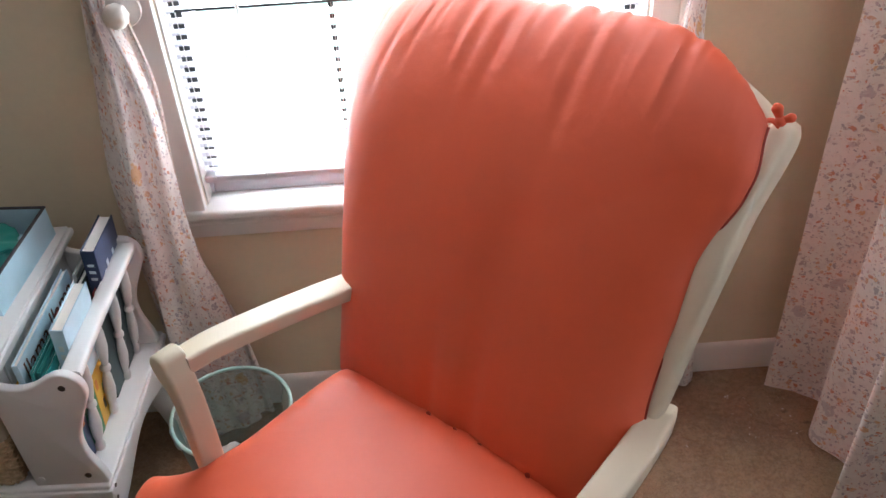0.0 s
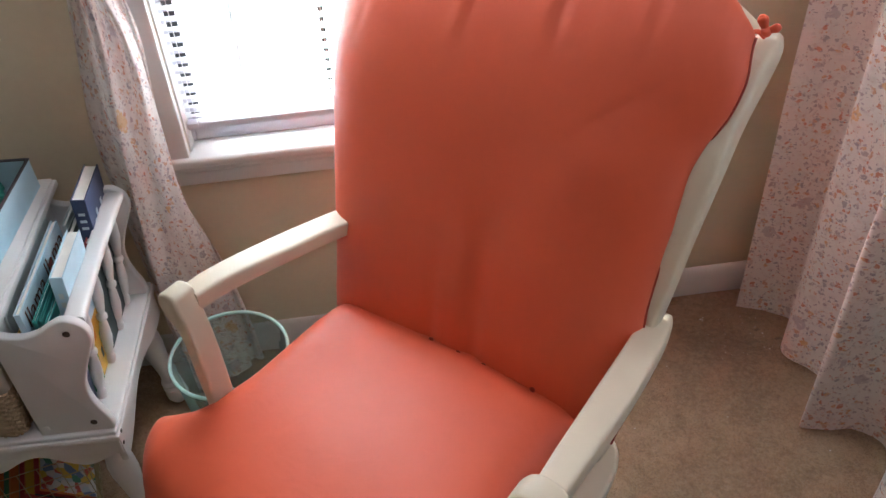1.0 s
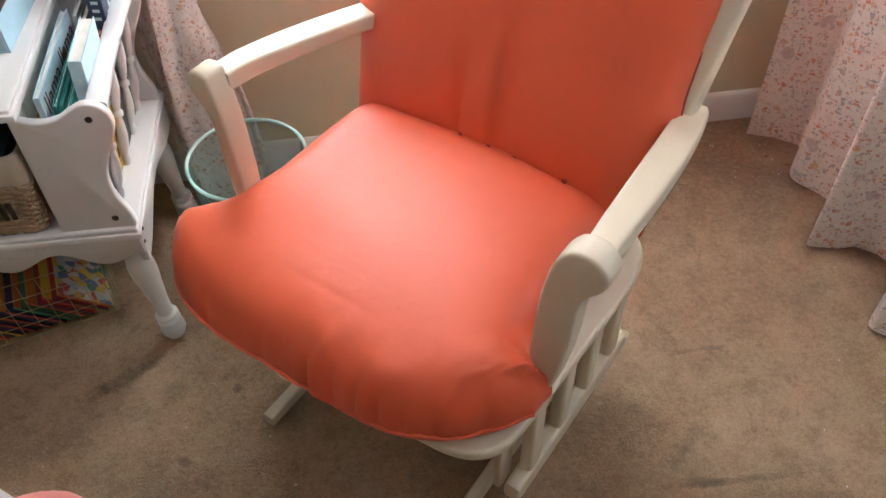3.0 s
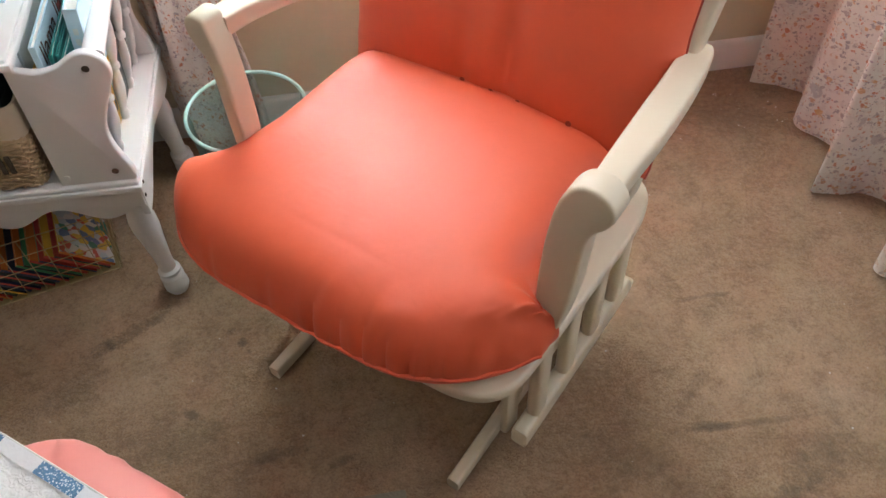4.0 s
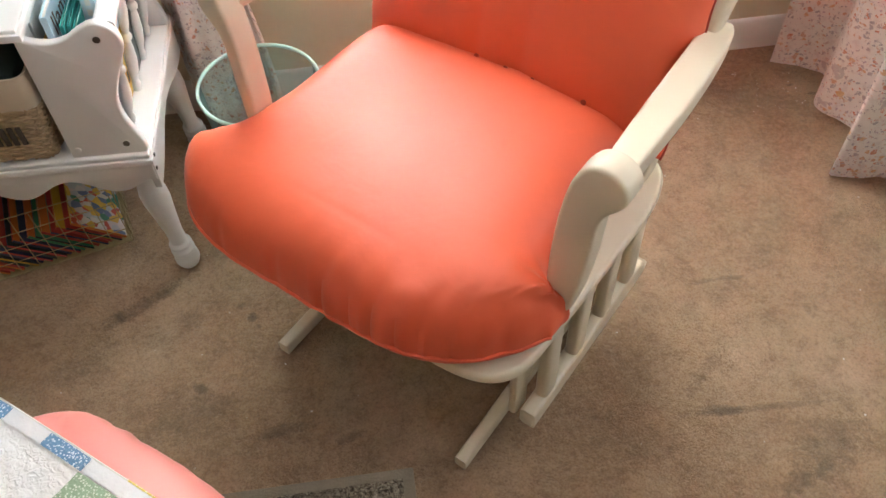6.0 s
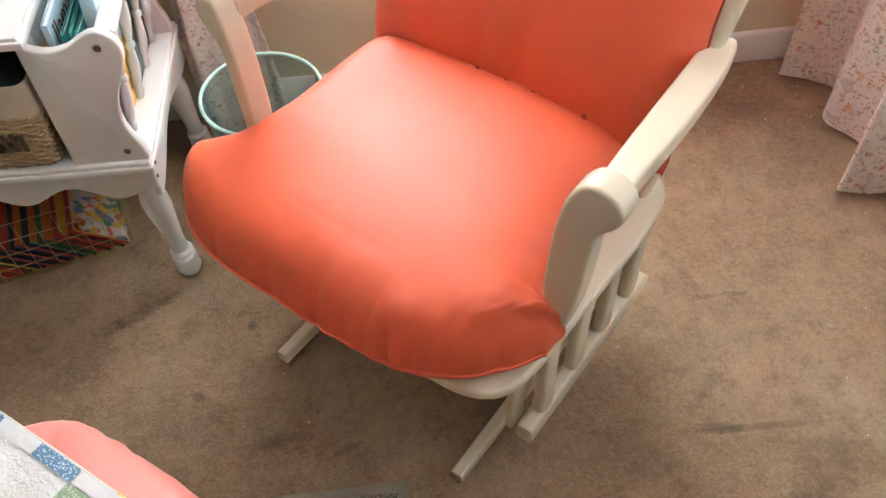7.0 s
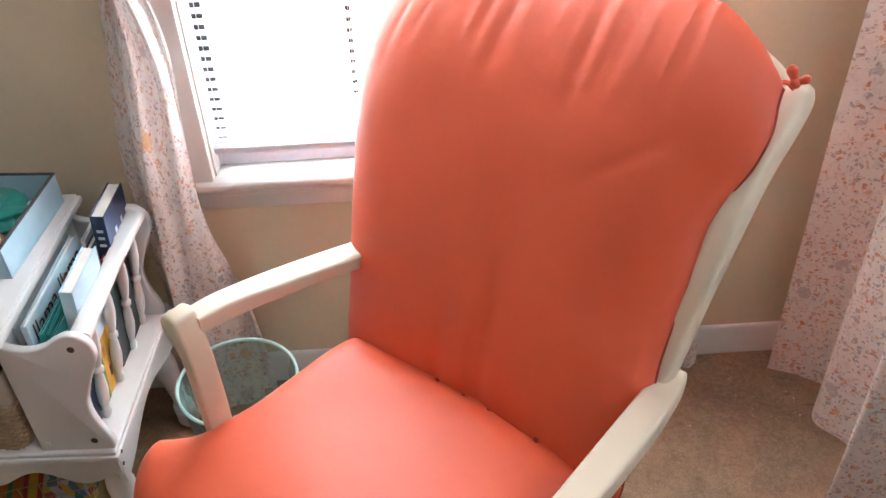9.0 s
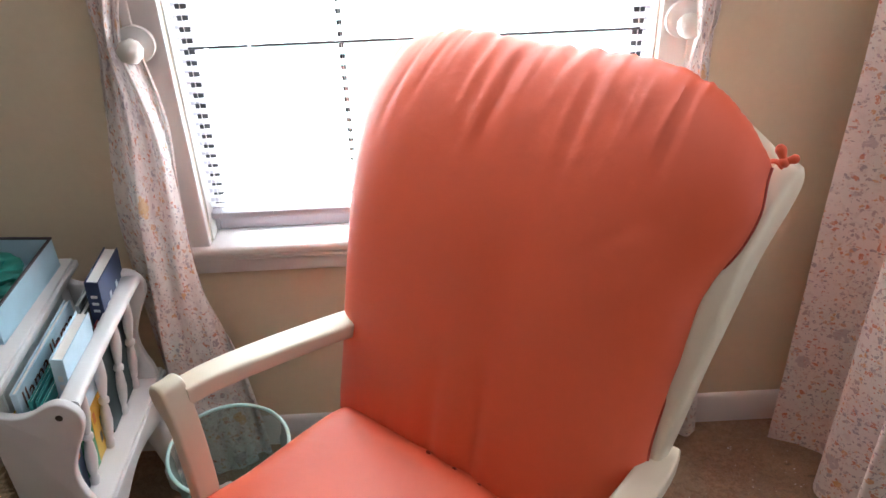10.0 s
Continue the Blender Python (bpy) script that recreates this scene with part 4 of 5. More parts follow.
M_SKYBLUE, M_NAVY, M_TEAL, M_LETTER = ink("sky_blue_cover", (0.50, 0.68, 0.78)), ink("navy_cover", (0.03, 0.045, 0.10)), ink("teal_cover", (0.02, 0.24, 0.22)), ink("brown_print", (0.10, 0.03, 0.015))
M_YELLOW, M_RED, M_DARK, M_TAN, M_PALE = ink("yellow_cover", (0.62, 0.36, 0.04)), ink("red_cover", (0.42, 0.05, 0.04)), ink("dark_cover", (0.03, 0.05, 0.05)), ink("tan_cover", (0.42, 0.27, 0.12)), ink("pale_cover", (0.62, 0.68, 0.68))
M_GREEN, M_ORANGE = ink("green_cover", (0.05, 0.25, 0.12)), ink("orange_cover", (0.55, 0.16, 0.03))


FACE, SPINE = {}, {}      # the outer cover and the spine of each book


def book(label, x, y, z, thick, long, tall, cover, lean=0.0, turn=0.0, group="", board=0.0022, pitch=0.0):
    """Stands upright with its spine to the front; x is its middle, y its spine, z its foot."""
    b = thing("book", TABLE @ pose(x, y, z, pitch, lean, turn), label, "book", group)
    h = thick / 2
    for s in (-1, 1):
        FACE[b.name] = part("cover", boxed(min(s * h, s * (h - board)), max(s * h, s * (h - board)), 0.001, long, 0, tall, 0.0006, seg=1), cover, b)
    SPINE[b.name] = part("spine", boxed(-h, h, 0, board, 0, tall, 0.0008, seg=1), cover, b)
    bm = boxed(-h + board, h - board, board, long - 0.003, 0.003, tall - 0.0035)
    part("page_block", bm, M_PAPER, b, "white page block", smooth=False)
    return b


RACK = "books in the rack"
cover_writing = Matrix(((0, 0, 1, 0), (1, 0, 0, 0), (0, 1, 0, 0), (0, 0, 0, 1)))
b = book("pale blue picture book with brown lettering on its cover", -0.092, 0.034, 0.352, 0.011, 0.25, 0.276, M_SKYBLUE, 1, 0, RACK)
writing("llama llama", 0.052, Matrix.Translation((0.0062, 0.012, 0.230)) @ cover_writing, M_LETTER, FACE[b.name])
part("picture", boxed(0.0056, 0.0062, 0.150, 0.175, 0.225, 0.250, 0.0002, seg=1), M_RED, FACE[b.name], "small red printed spot")
book("thin tan picture book in the rack", -0.108, 0.034, 0.350, 0.007, 0.20, 0.226, M_TAN, 2, 0, RACK)
book("thin dark yellow-edged picture book in the rack", -0.118, 0.034, 0.350, 0.006, 0.20, 0.218, M_YELLOW, 2, 0, RACK)
book("pale picture book standing beside the table edge", -0.129, 0.06, 0.350, 0.008, 0.27, 0.262, M_PALE, 1, 0, RACK)
b = book("teal picture book with pale lettering", -0.073, 0.036, 0.350, 0.007, 0.19, 0.258, M_TEAL, 1.5, 0, RACK)
book("teal picture book leaning on its neighbour", -0.066, 0.040, 0.350, 0.006, 0.18, 0.256, M_TEAL, 2, 0, RACK)
b = book("teal picture book with pale lettering", -0.0585, 0.036, 0.350, 0.007, 0.17, 0.252, M_TEAL, 2.5, 0, RACK)
writing("Are Y", 0.040, Matrix.Translation((0.0042, 0.010, 0.212)) @ cover_writing, M_PALE, FACE[b.name])
b = book("thick pale blue board book with white pages", -0.041, 0.085, 0.498, 0.023, 0.128, 0.158, M_SKYBLUE, 5, 0, RACK)
for k in range(5):
    part("print_bar", boxed(-0.004, 0.004, -0.0006, 0.0002, 0.03 + 0.02 * k, 0.042 + 0.02 * k), M_PALE, SPINE[b.name], smooth=False)
b = book("thick navy board book with white pages", -0.033, 0.268, 0.560, 0.026, 0.115, 0.118, M_NAVY, 4, 0, RACK)
for k in range(3):
    part("print_bar", boxed(-0.006, 0.006, -0.0006, 0.0002, 0.05 + 0.016 * k, 0.056 + 0.016 * k), M_PALE, SPINE[b.name], smooth=False)
for k in range(5):
    part("picture", boxed(0.0132, 0.0137, 0.02 + 0.017 * k, 0.03 + 0.017 * k, 0.03 + 0.012 * (k % 3), 0.055 + 0.012 * (k % 2)), M_PALE, FACE[b.name], "pale printed shape", smooth=False)
book("dark green picture book deep in the rack", -0.070, 0.225, 0.350, 0.012, 0.15, 0.262, M_DARK, 3, 0, RACK)
book("dark picture book deep in the rack", -0.050, 0.215, 0.350, 0.010, 0.16, 0.235, M_DARK, 5, 0, RACK)
book("grey-green picture book deep in the rack", -0.088, 0.285, 0.350, 0.008, 0.10, 0.262, M_PALE, 3, 0, RACK)
# low board books behind the spindles
for k, (yy, mat, word, hi) in enumerate(((0.032, M_NAVY, "navy", 0.170), (0.088, M_GREEN, "green", 0.138), (0.142, M_YELLOW, "yellow", 0.142), (0.196, M_YELLOW, "yellow", 0.150), (0.250, M_RED, "red", 0.180), (0.304, M_YELLOW, "yellow", 0.200))):
    lb = book("low %s board book behind the spindles" % word, -0.053 + 0.001 * (k % 2), yy, 0.350, 0.008, 0.052, hi * 1.35, mat, 5, 0, RACK)
    for j in range(3):
        part("picture", boxed(0.0040, 0.0044, 0.008 + 0.012 * j, 0.017 + 0.012 * j, 0.03 + 0.03 * ((j + k) % 3), 0.055 + 0.03 * ((j + k) % 3)), (M_DARK, M_TEAL, M_ORANGE)[(j + k) % 3], FACE[lb.name], "printed shape", smooth=False)

# ---- box on the table ----
M_BOXBLUE, M_BOXRIM = simple("box_blue_card", (0.42, 0.62, 0.72), 0.6, 0.1, 30, 0.1), simple("box_dark_rim", (0.06, 0.055, 0.06), 0.7, 0.2, 60, 0.2)
M_TEALCLOTH, M_COPPER = cloth("teal_cloth", (0.012, 0.20, 0.17), (0.02, 0.28, 0.24)), simple("copper_foil", (0.55, 0.20, 0.08), 0.3, 0.3, 40, 0.2, 0.5)


def build_tray():
    t = thing("storage_box", TABLE @ pose(-0.145, 0.150, 0.637, 0, 0, -3), "pale blue card box with a dark rim on the table", "box")
    w, l, h = 0.24, 0.235, 0.062
    for x0, x1, y0, y1 in ((-0.004, 0.0, 0, l), (-w, -w + 0.004, 0, l), (-w + 0.004, -0.004, 0, 0.004), (-w + 0.004, -0.004, l - 0.004, l)):
        wall = part("side", boxed(x0, x1, y0, y1, 0.003, h, 0.001, seg=1), M_BOXBLUE, t)
        part("rim", boxed(x0 - 0.001, x1 + 0.001, y0 - 0.001, y1 + 0.001, h, h + 0.004, 0.001, seg=1), M_BOXRIM, wall, "dark frayed rim")
    part("bottom", boxed(-w, 0, 0, l, 0, 0.003), M_BOXBLUE, t, smooth=False)
    c = thing("folded_cloth", TABLE @ pose(-0.27, 0.29, 0.641), "crumpled teal cloth lying in the box", "cloth")
    bm = bmesh.new()
    bmesh.ops.create_icosphere(bm, subdivisions=5, radius=1.0)
    for v in bm.verts:
        p = v.co.copy()
        k = 1 + 0.35 * noise.noise(p * 2.2) + 0.14 * noise.noise(p * 6)
        v.co = (p.x * 0.095 * k, p.y * 0.075 * k, max(0.0, 0.03 + p.z * 0.034 * k))
    part("fabric", bm, M_TEALCLOTH, c)
    o = thing("wrapped_ball", TABLE @ pose(-0.185, 0.190, 0.641), "shiny copper and white wrapped ball lying in the box", "ball")
    bm = bmesh.new()
    bmesh.ops.create_icosphere(bm, subdivisions=4, radius=0.030)
    for v in bm.verts:
        v.co = v.co * (1 + 0.06 * noise.noise(v.co * 60)) + Vector((0, 0, 0.031))
    part("wrapper", bm, M_COPPER, o)
    bm = bmesh.new()
    bmesh.ops.create_icosphere(bm, subdivisions=3, radius=0.016)
    bmesh.ops.transform(bm, matrix=Matrix.Translation((0.004, -0.004, 0.052)) @ Matrix.Diagonal((1.3, 1, 0.7, 1)), verts=bm.verts)
    part("white_patch", bm, M_PAPER, o)


build_tray()

# ---- woven basket on the shelf ----
M_REED = simple("woven_reed", (0.40, 0.29, 0.17), 0.75, 0.25, 50, 0.4, size=0.002)
M_LINER = cloth("basket_liner", (0.52, 0.44, 0.33), (0.58, 0.50, 0.38))


def around(w, l, r=0.02):
    """Points round a rectangle of half sizes w, l with rounded corners, evenly spaced."""
    out = []
    for sx, sy, a0 in ((1, 1, 0), (-1, 1, 90), (-1, -1, 180), (1, -1, 270)):
        for k in range(4):
            a = radians(a0 + 30 * k)
            out.append((sx * (w - r) + r * math.cos(a), sy * (l - r) + r * math.sin(a)))
        nx, ny, na = ((-1, 1, 90), (-1, -1, 180), (1, -1, 270), (1, 1, 0))[(a0 // 90)]
        p = out[-1]
        q = (nx * (w - r) + r * math.cos(radians(na)), ny * (l - r) + r * math.sin(radians(na)))
        n = int(math.dist(p, q) / 0.02)
        for k in range(1, n):
            out.append((p[0] + (q[0] - p[0]) * k / n, p[1] + (q[1] - p[1]) * k / n))
    return out


def build_basket():
    k = thing("woven_basket", TABLE @ pose(-0.360, 0.006, 0.352), "woven natural reed basket with a cloth-lined rim on the shelf", "basket")
    w, l, h = 0.210, 0.15, 0.122
    loops = 19
    for i in range(loops):
        z = 0.004 + (h - 0.008) * i / (loops - 1)
        g = 0.94 + 0.06 * i / (loops - 1)
        pts = []
        for q, (x, y) in enumerate(around(w * g, l * g)):
            off = 1 + 0.012 * (1 if (q + i) % 2 else -1)
            pts.append((x * off, l + y * off, z + 0.0015 * noise.noise((q * 0.4, i, 0))))
        pts.append(pts[0])
        part("reed", tube(pts, 0.0036, 3 * len(pts), 6), M_REED, k)
    for x, y in around(w, l):
        part("stake", tube([(x * 0.94, l + y * 0.94, 0.0), (x, l + y, h)], 0.0030, 3, 6), M_REED, k)
    # hand slot: dark boxes standing in for the gaps between upright reeds
    for j in range(7):
        part("slot_gap", boxed(0.075 + 0.014 * j, 0.084 + 0.014 * j, -0.007, -0.003, 0.048, 0.088, 0.001, seg=1), M_METAL, k)
    pts = [(x, l + y, h + 0.030, 0.070, 0.008) for x, y in around(w, l)]
    pts.append(pts[0])
    part("liner_band", sweep(pts, (0, 0, 1), 120, 3.0, 10), M_LINER, k, "folded beige cloth rim")
    # plain dark box added to fill the hollow inside the cloth rim
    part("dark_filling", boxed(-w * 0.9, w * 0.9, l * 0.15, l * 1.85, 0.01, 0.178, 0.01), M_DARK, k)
    # something dark red on top
    r = thing("red_bag", TABLE @ pose(-0.30, 0.12, 0.530), "dark red cloth bag lying on the basket", "bag")
    bm = bmesh.new()
    bmesh.ops.create_icosphere(bm, subdivisions=4, radius=1.0)
    for v in bm.verts:
        p = v.co.copy()
        f = 1 + 0.2 * noise.noise(p * 2.5)
        v.co = (p.x * 0.09 * f, p.y * 0.05 * f, max(0, 0.022 + p.z * 0.026 * f))
    part("fabric", bm, cloth("dark_red_cloth", (0.16, 0.02, 0.02), (0.2, 0.03, 0.025)), r)


build_basket()

# ---- wire basket of magazines under the table ----
M_WIRE = simple("brass_wire", (0.45, 0.36, 0.20), 0.4, 0.15, 60, 0.1, 0.7)


def build_wire_basket():
    m = pose(-0.482, 1.098, 0.0, 0, 0, 14)
    k = thing("wire_basket", m, "brass wire basket full of magazines on the carpet under the table", "basket")
    w, l, h = 0.34, 0.26, 0.17
    for z in (0.006, 0.045, 0.085, 0.125, h):
        part("wire", tube([(-w, -0.003, z), (0, -0.003, z)], 0.0010, 3, 6), M_WIRE, k)
        part("wire", tube([(0.003, 0, z), (0.003, l, z)], 0.0010, 3, 6), M_WIRE, k)
        part("wire", tube([(-w, l, z), (0, l, z)], 0.0010, 3, 6), M_WIRE, k)
        part("wire", tube([(-w, 0, z), (-w, l, z)], 0.0010, 3, 6), M_WIRE, k)
    for i in range(10):
        x = -w * i / 9
        part("wire", tube([(x, -0.004, 0.004), (x - 0.004, -0.005, h)], 0.0009, 3, 6), M_WIRE, k)
    for i in range(7):
        y = l * i / 6
        part("wire", tube([(0.004, y, 0.004), (0.005, y, h)], 0.0009, 3, 6), M_WIRE, k)
    part("floor_grid", boxed(-w, 0, 0, l, 0.002, 0.005), M_WIRE, k, smooth=False)
    # the outermost one shows its picture cover
    mm, nt, p = material("picture_print")
    v = coords(nt)
    vo = nt.nodes.new("ShaderNodeTexVoronoi")
    vo.inputs["Scale"].default_value = 62.0
    nt.links.new(v, vo.inputs["Vector"])
    sp = nt.nodes.new("ShaderNodeSeparateColor")
    nt.links.new(vo.outputs["Color"], sp.inputs["Color"])
    nt.links.new(ramp(nt, sp.outputs["Red"], [(0.0, (0.40, 0.45, 0.48)), (0.2, (0.55, 0.36, 0.05)), (0.34, (0.55, 0.53, 0.50)), (0.55, (0.12, 0.17, 0.30)), (0.68, (0.05, 0.20, 0.14)), (0.78, (0.52, 0.46, 0.44)), (0.88, (0.45, 0.08, 0.05))], "CONSTANT"), p.inputs["Base Color"])
    p.inputs["Roughness"].default_value = 0.4
    # magazines lying tilted, edges to the front
    cols = (M_RED, M_DARK, M_ORANGE, M_RED, M_NAVY, M_ORANGE, M_RED, M_GREEN, M_ORANGE, M_DARK, M_RED, M_YELLOW, M_NAVY, M_RED)
    for i in range(26):
        x = -w + 0.085 + 0.0097 * i
        g = thing("magazine", m @ pose(x, 0.006 + 0.004 * (i % 3), 0.006, 0, -48 + 3 * math.sin(i * 2.1), 0), "glossy coloured magazine standing tilted in the wire basket", "magazine", "magazines in the basket")
        t = 0.004 + 0.002 * (i % 3)
        part("page_block", boxed(0.001, t - 0.001, 0.001, 0.20, 0.001, 0.118 + 0.001 * (i % 4)), M_PAPER, g, smooth=False)
        part("cover", boxed(0, 0.001, 0, 0.202, 0, 0.120 + 0.001 * (i % 4)), cols[i % 14], g, smooth=False)
        part("cover", boxed(t - 0.001, t, 0, 0.202, 0, 0.120 + 0.001 * (i % 4)), mm if i == 25 else cols[(i + 3) % 14], g, smooth=False)
        part("spine", boxed(0, t, -0.001, 0.0, 0, 0.120 + 0.001 * (i % 4)), cols[(i + 5) % 14], g, smooth=False)


build_wire_basket()


# ---- waste basket ----
def build_bin():
    b = thing("waste_basket", pose(-0.148, 1.173, 0.0), "mint green mesh waste basket holding crumpled paper", "waste basket")
    seg = 64
    bm = bmesh.new()
    rings = []
    for k in range(13):
        t = k / 12
        r = 0.088 + 0.028 * t
        rings.append([bm.verts.new((r * math.cos(2 * math.pi * i / seg), r * math.sin(2 * math.pi * i / seg), 0.012 + 0.312 * t)) for i in range(seg)])
    for a, c in zip(rings, rings[1:]):
        for i in range(seg):
            bm.faces.new((a[i], a[(i + 1) % seg], c[(i + 1) % seg], c[i]))
    part("wall", bm, M_MINT_SHEER, b, "see-through mint mesh wall")
    for r, z, w in ((0.117, 0.328, 0.0038), (0.089, 0.008, 0.006)):
        pts = [(r * math.cos(2 * math.pi * i / 48), r * math.sin(2 * math.pi * i / 48), z) for i in range(49)]
        part("rim" if z > 0.1 else "foot_ring", tube(pts, w, 96, 10), M_MINT, b)
    part("bottom", lathe([(0.086, 0.008), (0.086, 0.012), (0.001, 0.012)], 40), M_MINT, b)
    # closed dark body added to fill the bottom under the papers
    part("bag", lathe([(0.080, 0.014), (0.090, 0.10), (0.086, 0.13), (0.001, 0.12)], 32), M_BOXRIM, b, "dark body under the papers")
    for i in range(7):
        a = i * 2.4
        g = thing("crumpled_paper", pose(-0.148 + 0.045 * math.cos(a), 1.173 + 0.045 * math.sin(a), 0.135 + 0.008 * (i % 3), 40 * i, 25 * i, 70 * i), "crumpled white paper tissue in the waste basket", "paper", "crumpled papers")
        bm = bmesh.new()
        bmesh.ops.create_icosphere(bm, subdivisions=3, radius=0.030)
        for v in bm.verts:
            v.co = v.co * (1 + 0.5 * noise.noise(v.co * 45 + Vector((i, 0, 0)))) * (0.8 + 0.3 * (i % 2))
            v.co.z *= 0.55
        part("paper", bm, M_PAPER, g, smooth=False)


build_bin()


# ---- footstool with quilt, mat ----
STOOL = CHAIR @ pose(0.0, -0.56, 0)


def build_stool():
    s = thing("footstool", STOOL, "cream wooden glider footstool", "footstool")
    for sx in (-1, 1):
        part("base_runner", boxed(sx * 0.15 - 0.015, sx * 0.15 + 0.015, -0.19, 0.17, 0.006, 0.05, 0.006), M_CREAM, s)
        for y in (-0.1, 0.08):
            part("upright", boxed(sx * 0.15 - 0.012, sx * 0.15 + 0.012, y - 0.02, y + 0.02, 0.05, 0.30, 0.004), M_CREAM, s)
    part("seat_frame", boxed(-0.19, 0.19, -0.17, 0.16, 0.29, 0.325, 0.01), M_CREAM, s)
    c = thing("footstool_cushion", STOOL, "pink cotton footstool cushion partly under a quilt", "cushion")

    def place(u, v, sgn):
        r = (abs(u) ** 3.6 + abs(v) ** 3.6) ** (1 / 3.6) or 1
        q = max(abs(u), abs(v)) / r if r else 1
        x, y = u * q * 0.262 + 0.022 * (1 + u), v * q * 0.214 + 0.008 + 0.003 * math.cos(u * 7)
        full = bulge(u, 4) * bulge(v, 4)
        z = 0.358 + (0.068 if sgn > 0 else -0.034) * full
        y += 0.004 * noise.noise((x * 40, 1, 2)) * (1 - full)
        return x, y, z + 0.002 * noise.noise((x * 12, y * 12, 4)) * full

    part("cushion_body", cushion(70, 60, place), M_PINK, c)

    # quilt draped over the stool
    q = thing("patchwork_quilt", STOOL, "white stippled patchwork quilt with blue and green patches over the footstool", "quilt")
    mm, nt, p = material("quilted_cotton")
    v = coords(nt)
    loops = node(nt, "ShaderNodeTexNoise", Scale=125.0, Detail=1.0, Distortion=0.9)
    nt.links.new(v, loops.inputs["Vector"])
    nt.links.new(ramp(nt, loops.outputs["Fac"], [(0.30, (0.82, 0.81, 0.80)), (0.6, (0.88, 0.87, 0.87))]), p.inputs["Base Color"])
    p.inputs["Roughness"].default_value = 0.9
    bump(nt, p, loops.outputs["Fac"], 0.8, 0.004)

    def drape(x, y, lift=0.0):
        """Height of the cloth over the stool: flat on top, falling at the sides and away from the chair."""
        y += 0.077 * x
        over = max(0.0, abs(x) - 0.30)
        z = 0.436 - 0.016 * (abs(x) / 0.30) ** 4 + 0.004 * noise.noise((x * 14, y * 14, 0))
        fall = max(0.0, -y - 0.215)
        out_x = math.copysign(min(over, 0.02 + 0.12 * over), x) if over else 0
        xx = math.copysign(0.30, x) + out_x if over else x
        yy = y if not fall else -0.215 - 0.15 * fall
        return Vector((xx + 0.012 * math.sin(y * 30) * min(1, over * 8), yy, z - over * 0.92 - fall * 0.92 + lift))

    nx, ny = 110, 80
    bm = bmesh.new()
    top, low = [], []
    for j in range(ny + 1):
        y = 0.160 - 0.55 * j / ny
        top.append([bm.verts.new(drape(-0.52 + 1.04 * i / nx, y) + Vector((0, 0, 0.0025 * noise.noise((i * 0.45, j * 0.45, 1))))) for i in range(nx + 1)])
        low.append([bm.verts.new(drape(-0.52 + 1.04 * i / nx, y) - Vector((0, 0, 0.006))) for i in range(nx + 1)])
    for g, rev in ((top, False), (low, True)):
        for j in range(ny):
            for i in range(nx):
                bm.faces.new((g[j][i], g[j][i + 1], g[j + 1][i + 1], g[j + 1][i]))
    for i in range(nx):
        bm.faces.new((top[0][i], top[0][i + 1], low[0][i + 1], low[0][i]))
        bm.faces.new((top[ny][i], top[ny][i + 1], low[ny][i + 1], low[ny][i]))
    quilt_top = part("quilt_top", bm, mm, q)
    edge = [drape(-0.51 + 1.02 * k / 60, 0.161, -0.001) for k in range(61)]
    part("binding", tube(edge, 0.0014, 90, 8), M_PAPER, quilt_top, "white bound edge")

    def patch(name, x0, x1, y0, y1, mat):
        bm = bmesh.new()
        g = [[bm.verts.new(drape(x0 + (x1 - x0) * i / 10, y0 + (y1 - y0) * j / 6, 0.003)) for i in range(11)] for j in range(7)]
        for j in range(6):
            for i in range(10):
                bm.faces.new((g[j][i], g[j][i + 1], g[j + 1][i + 1], g[j + 1][i]))
        part(name, bm, mat, quilt_top)

    def dotted(name, colour, pale):
        m, nt, p = material(name)
        vo = nt.nodes.new("ShaderNodeTexVoronoi")
        vo.inputs["Scale"].default_value = 290.0
        v = coords(nt)
        nt.links.new(v, vo.inputs["Vector"])
        edge = math_node(nt, "ADD", vo.outputs["Distance"], math_node(nt, "MULTIPLY", noise_tex(nt, v, 400, 2), 0.3))
        nt.links.new(ramp(nt, edge, [(0.44, pale), (0.58, colour)]), p.inputs["Base Color"])
        p.inputs["Roughness"].default_value = 0.9
        bump(nt, p, noise_tex(nt, v, 90, 2), 0.6, 0.004)
        return m

    blue, green, gold = dotted("blue_print_patch", (0.12, 0.24, 0.40), (0.72, 0.78, 0.84)), dotted("green_print_patch", (0.30, 0.40, 0.27), (0.68, 0.72, 0.62)), dotted("gold_print_patch", (0.70, 0.50, 0.12), (0.78, 0.68, 0.4))
    strip = simple("quilt_border_cotton", (0.83, 0.83, 0.84), 0.9, 0.04, 90, 0.5, size=0.003)
    for x0, x1 in ((-0.222, -0.152), (-0.076, 0.10)):
        patch("border_strip", x0, x1, 0.1400, 0.1590, strip)
    for x0, x1 in ((-0.300, -0.224), (-0.151, -0.078), (0.11, 0.18)):
        patch("patch", x0, x1, 0.1395, 0.1590, blue)
    patch("patch", -0.080, -0.008, 0.080, 0.1380, green)
    patch("patch", -0.22, -0.15, 0.02, 0.078, green)
    patch("patch", -0.020, 0.09, 0.1600, 0.1625, gold)


build_stool()


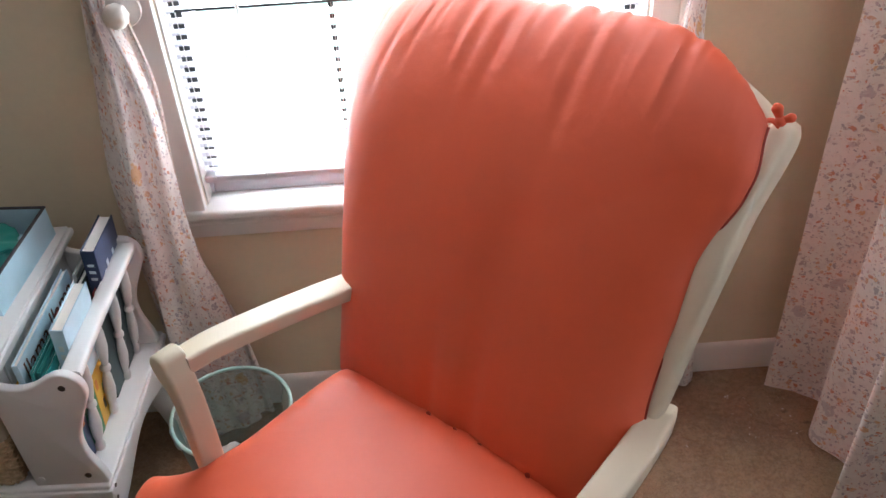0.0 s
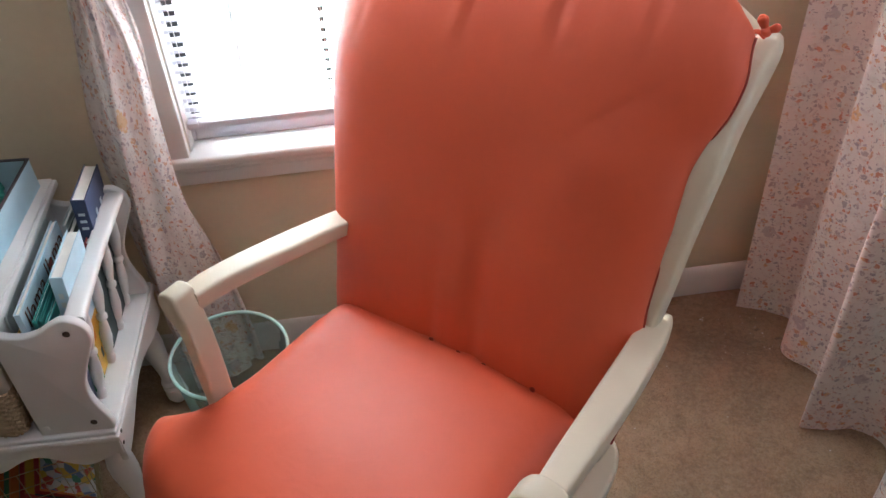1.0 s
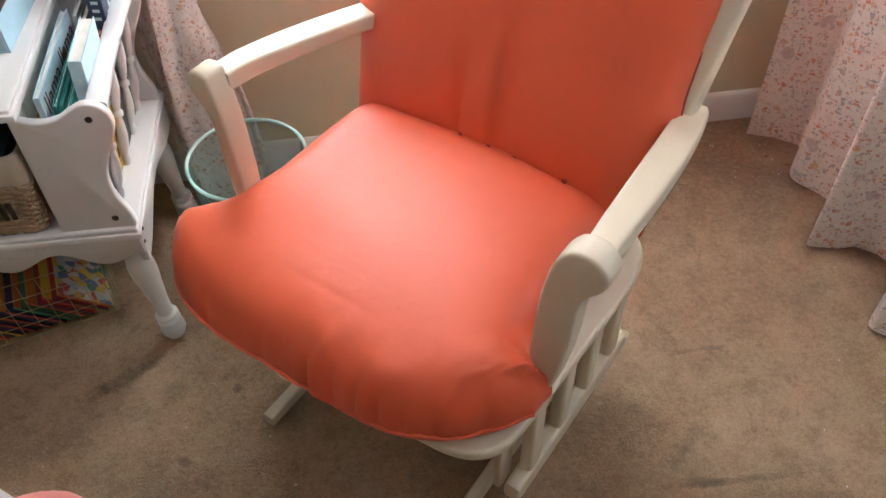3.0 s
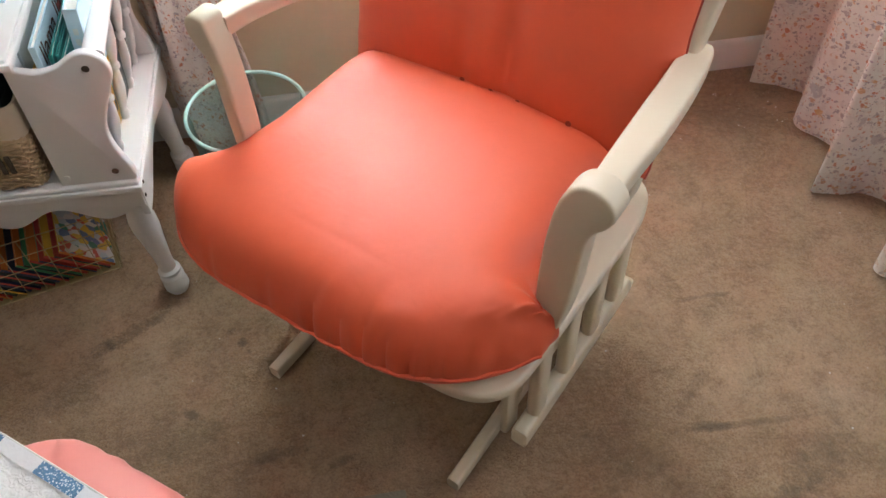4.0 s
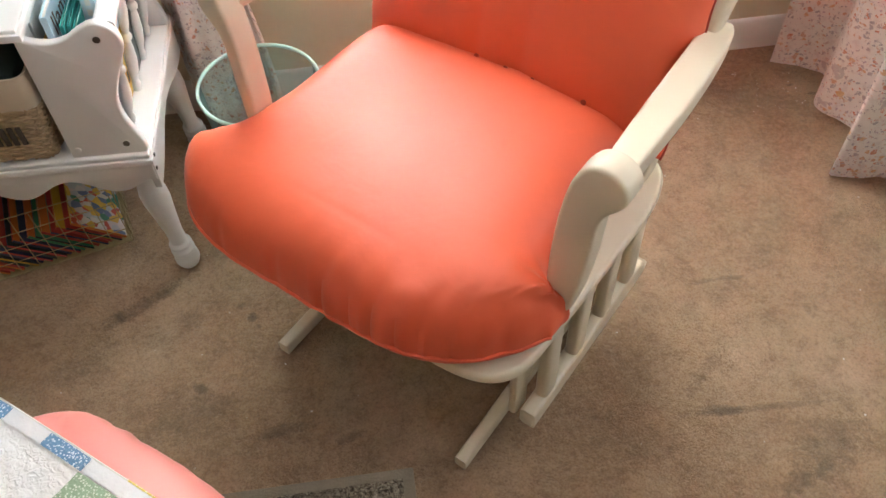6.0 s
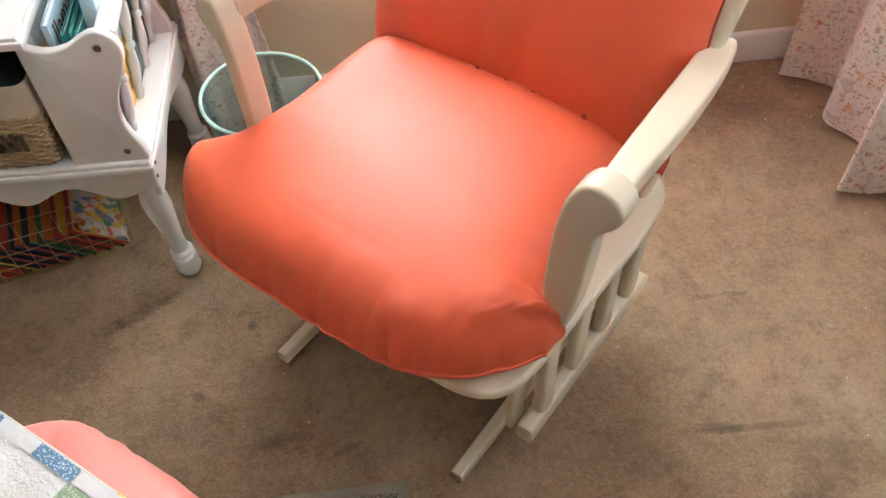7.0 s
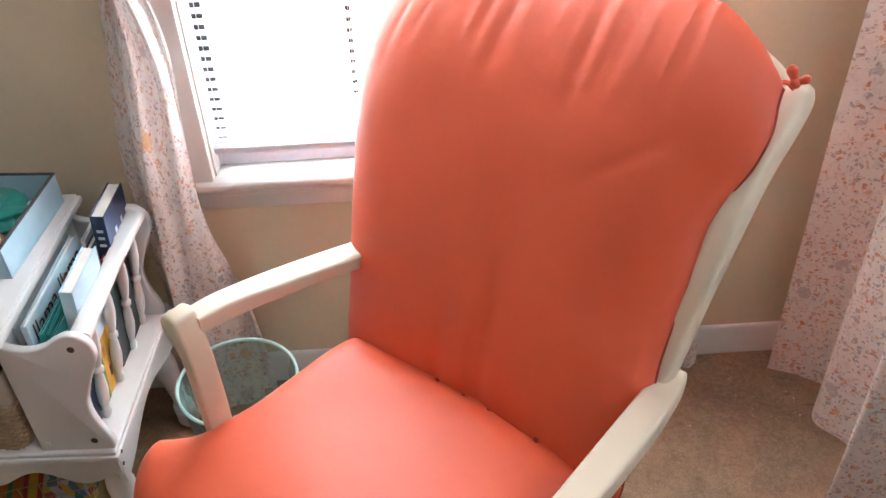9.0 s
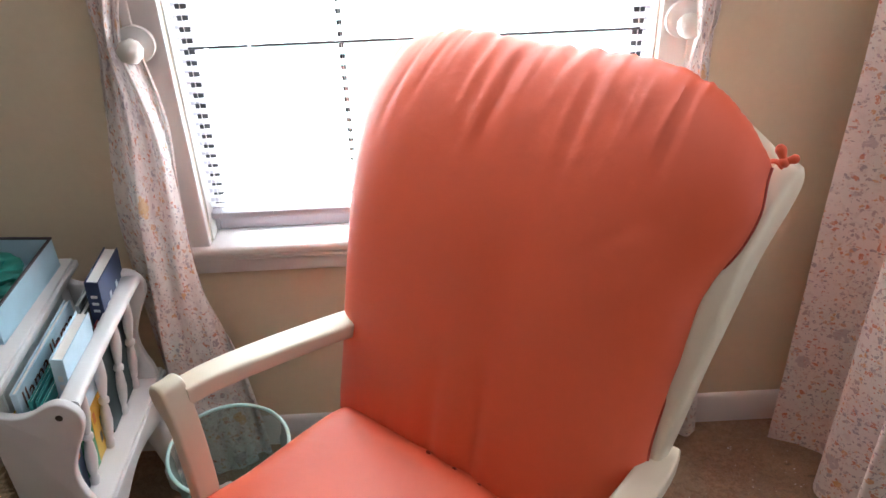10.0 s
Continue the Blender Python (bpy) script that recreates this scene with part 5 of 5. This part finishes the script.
def build_mat():
    m = thing("floor_mat", pose(0, 0, 0), "grey-beige shaggy floor mat with a flat border", "mat")
    M_MAT, nt, p = material("mat_pile")
    v = coords(nt)
    loops = node(nt, "ShaderNodeTexNoise", Scale=150.0, Detail=2.0, Distortion=1.2)
    nt.links.new(v, loops.inputs["Vector"])
    # colour turns dark in the hollows between loops, painting in their shade
    nt.links.new(ramp(nt, loops.outputs["Fac"], [(0.36, (0.06, 0.045, 0.03)), (0.50, (0.22, 0.18, 0.13)), (0.68, (0.38, 0.33, 0.25))]), p.inputs["Base Color"])
    p.inputs["Roughness"].default_value = 0.95
    bump(nt, p, loops.outputs["Fac"], 1.0, 0.008)
    M_EDGE = simple("mat_border", (0.24, 0.20, 0.145), 0.9, 0.15, 220, 0.5, size=0.003)
    x0, x1, y0, y1 = -0.62, 0.056, -0.02, 0.492
    part("border", boxed(x0, x1, y0, y1, 0.002, 0.009, 0.003), M_EDGE, m)
    bm = bmesh.new()
    nx, ny = 150, 40
    ix0, ix1, iy0, iy1 = x0 + 0.02, x1 - 0.02, y1 - 0.16, y1 - 0.02
    g = [[bm.verts.new((ix0 + (ix1 - ix0) * i / nx, iy0 + (iy1 - iy0) * j / ny, 0.012 + (0.008 * abs(noise.noise((i * 0.62, j * 0.62, 0))) + 0.003 * noise.noise((i * 1.7, j * 1.7, 5)) if 0 < i < nx and 0 < j < ny else -0.002))) for i in range(nx + 1)] for j in range(ny + 1)]
    for j in range(ny):
        for i in range(nx):
            bm.faces.new((g[j][i], g[j][i + 1], g[j + 1][i + 1], g[j + 1][i]))
    part("pile", bm, M_MAT, m)


build_mat()

# ---- lint on the carpet ----
bm = bmesh.new()
rng = random.Random(4)
for i in range(90):
    x, y = (rng.uniform(0.95, 1.10), rng.uniform(1.25, 1.40)) if i < 34 else (rng.uniform(-0.7, 1.1), rng.uniform(0.3, 1.3))
    s = rng.uniform(0.0012, 0.003)
    vs = [bm.verts.new((x + rng.uniform(-s, s), y + rng.uniform(-s, s), 0.003 + rng.uniform(0, s))) for _ in range(4)]
    for f in ((0, 1, 2), (0, 2, 3), (0, 1, 3), (1, 2, 3)):
        bm.faces.new([vs[k] for k in f])
tagged(part("carpet_lint", bm, M_PAPER, smooth=False), "tiny pale bits of lint on the carpet", "lint", kind="stuff")
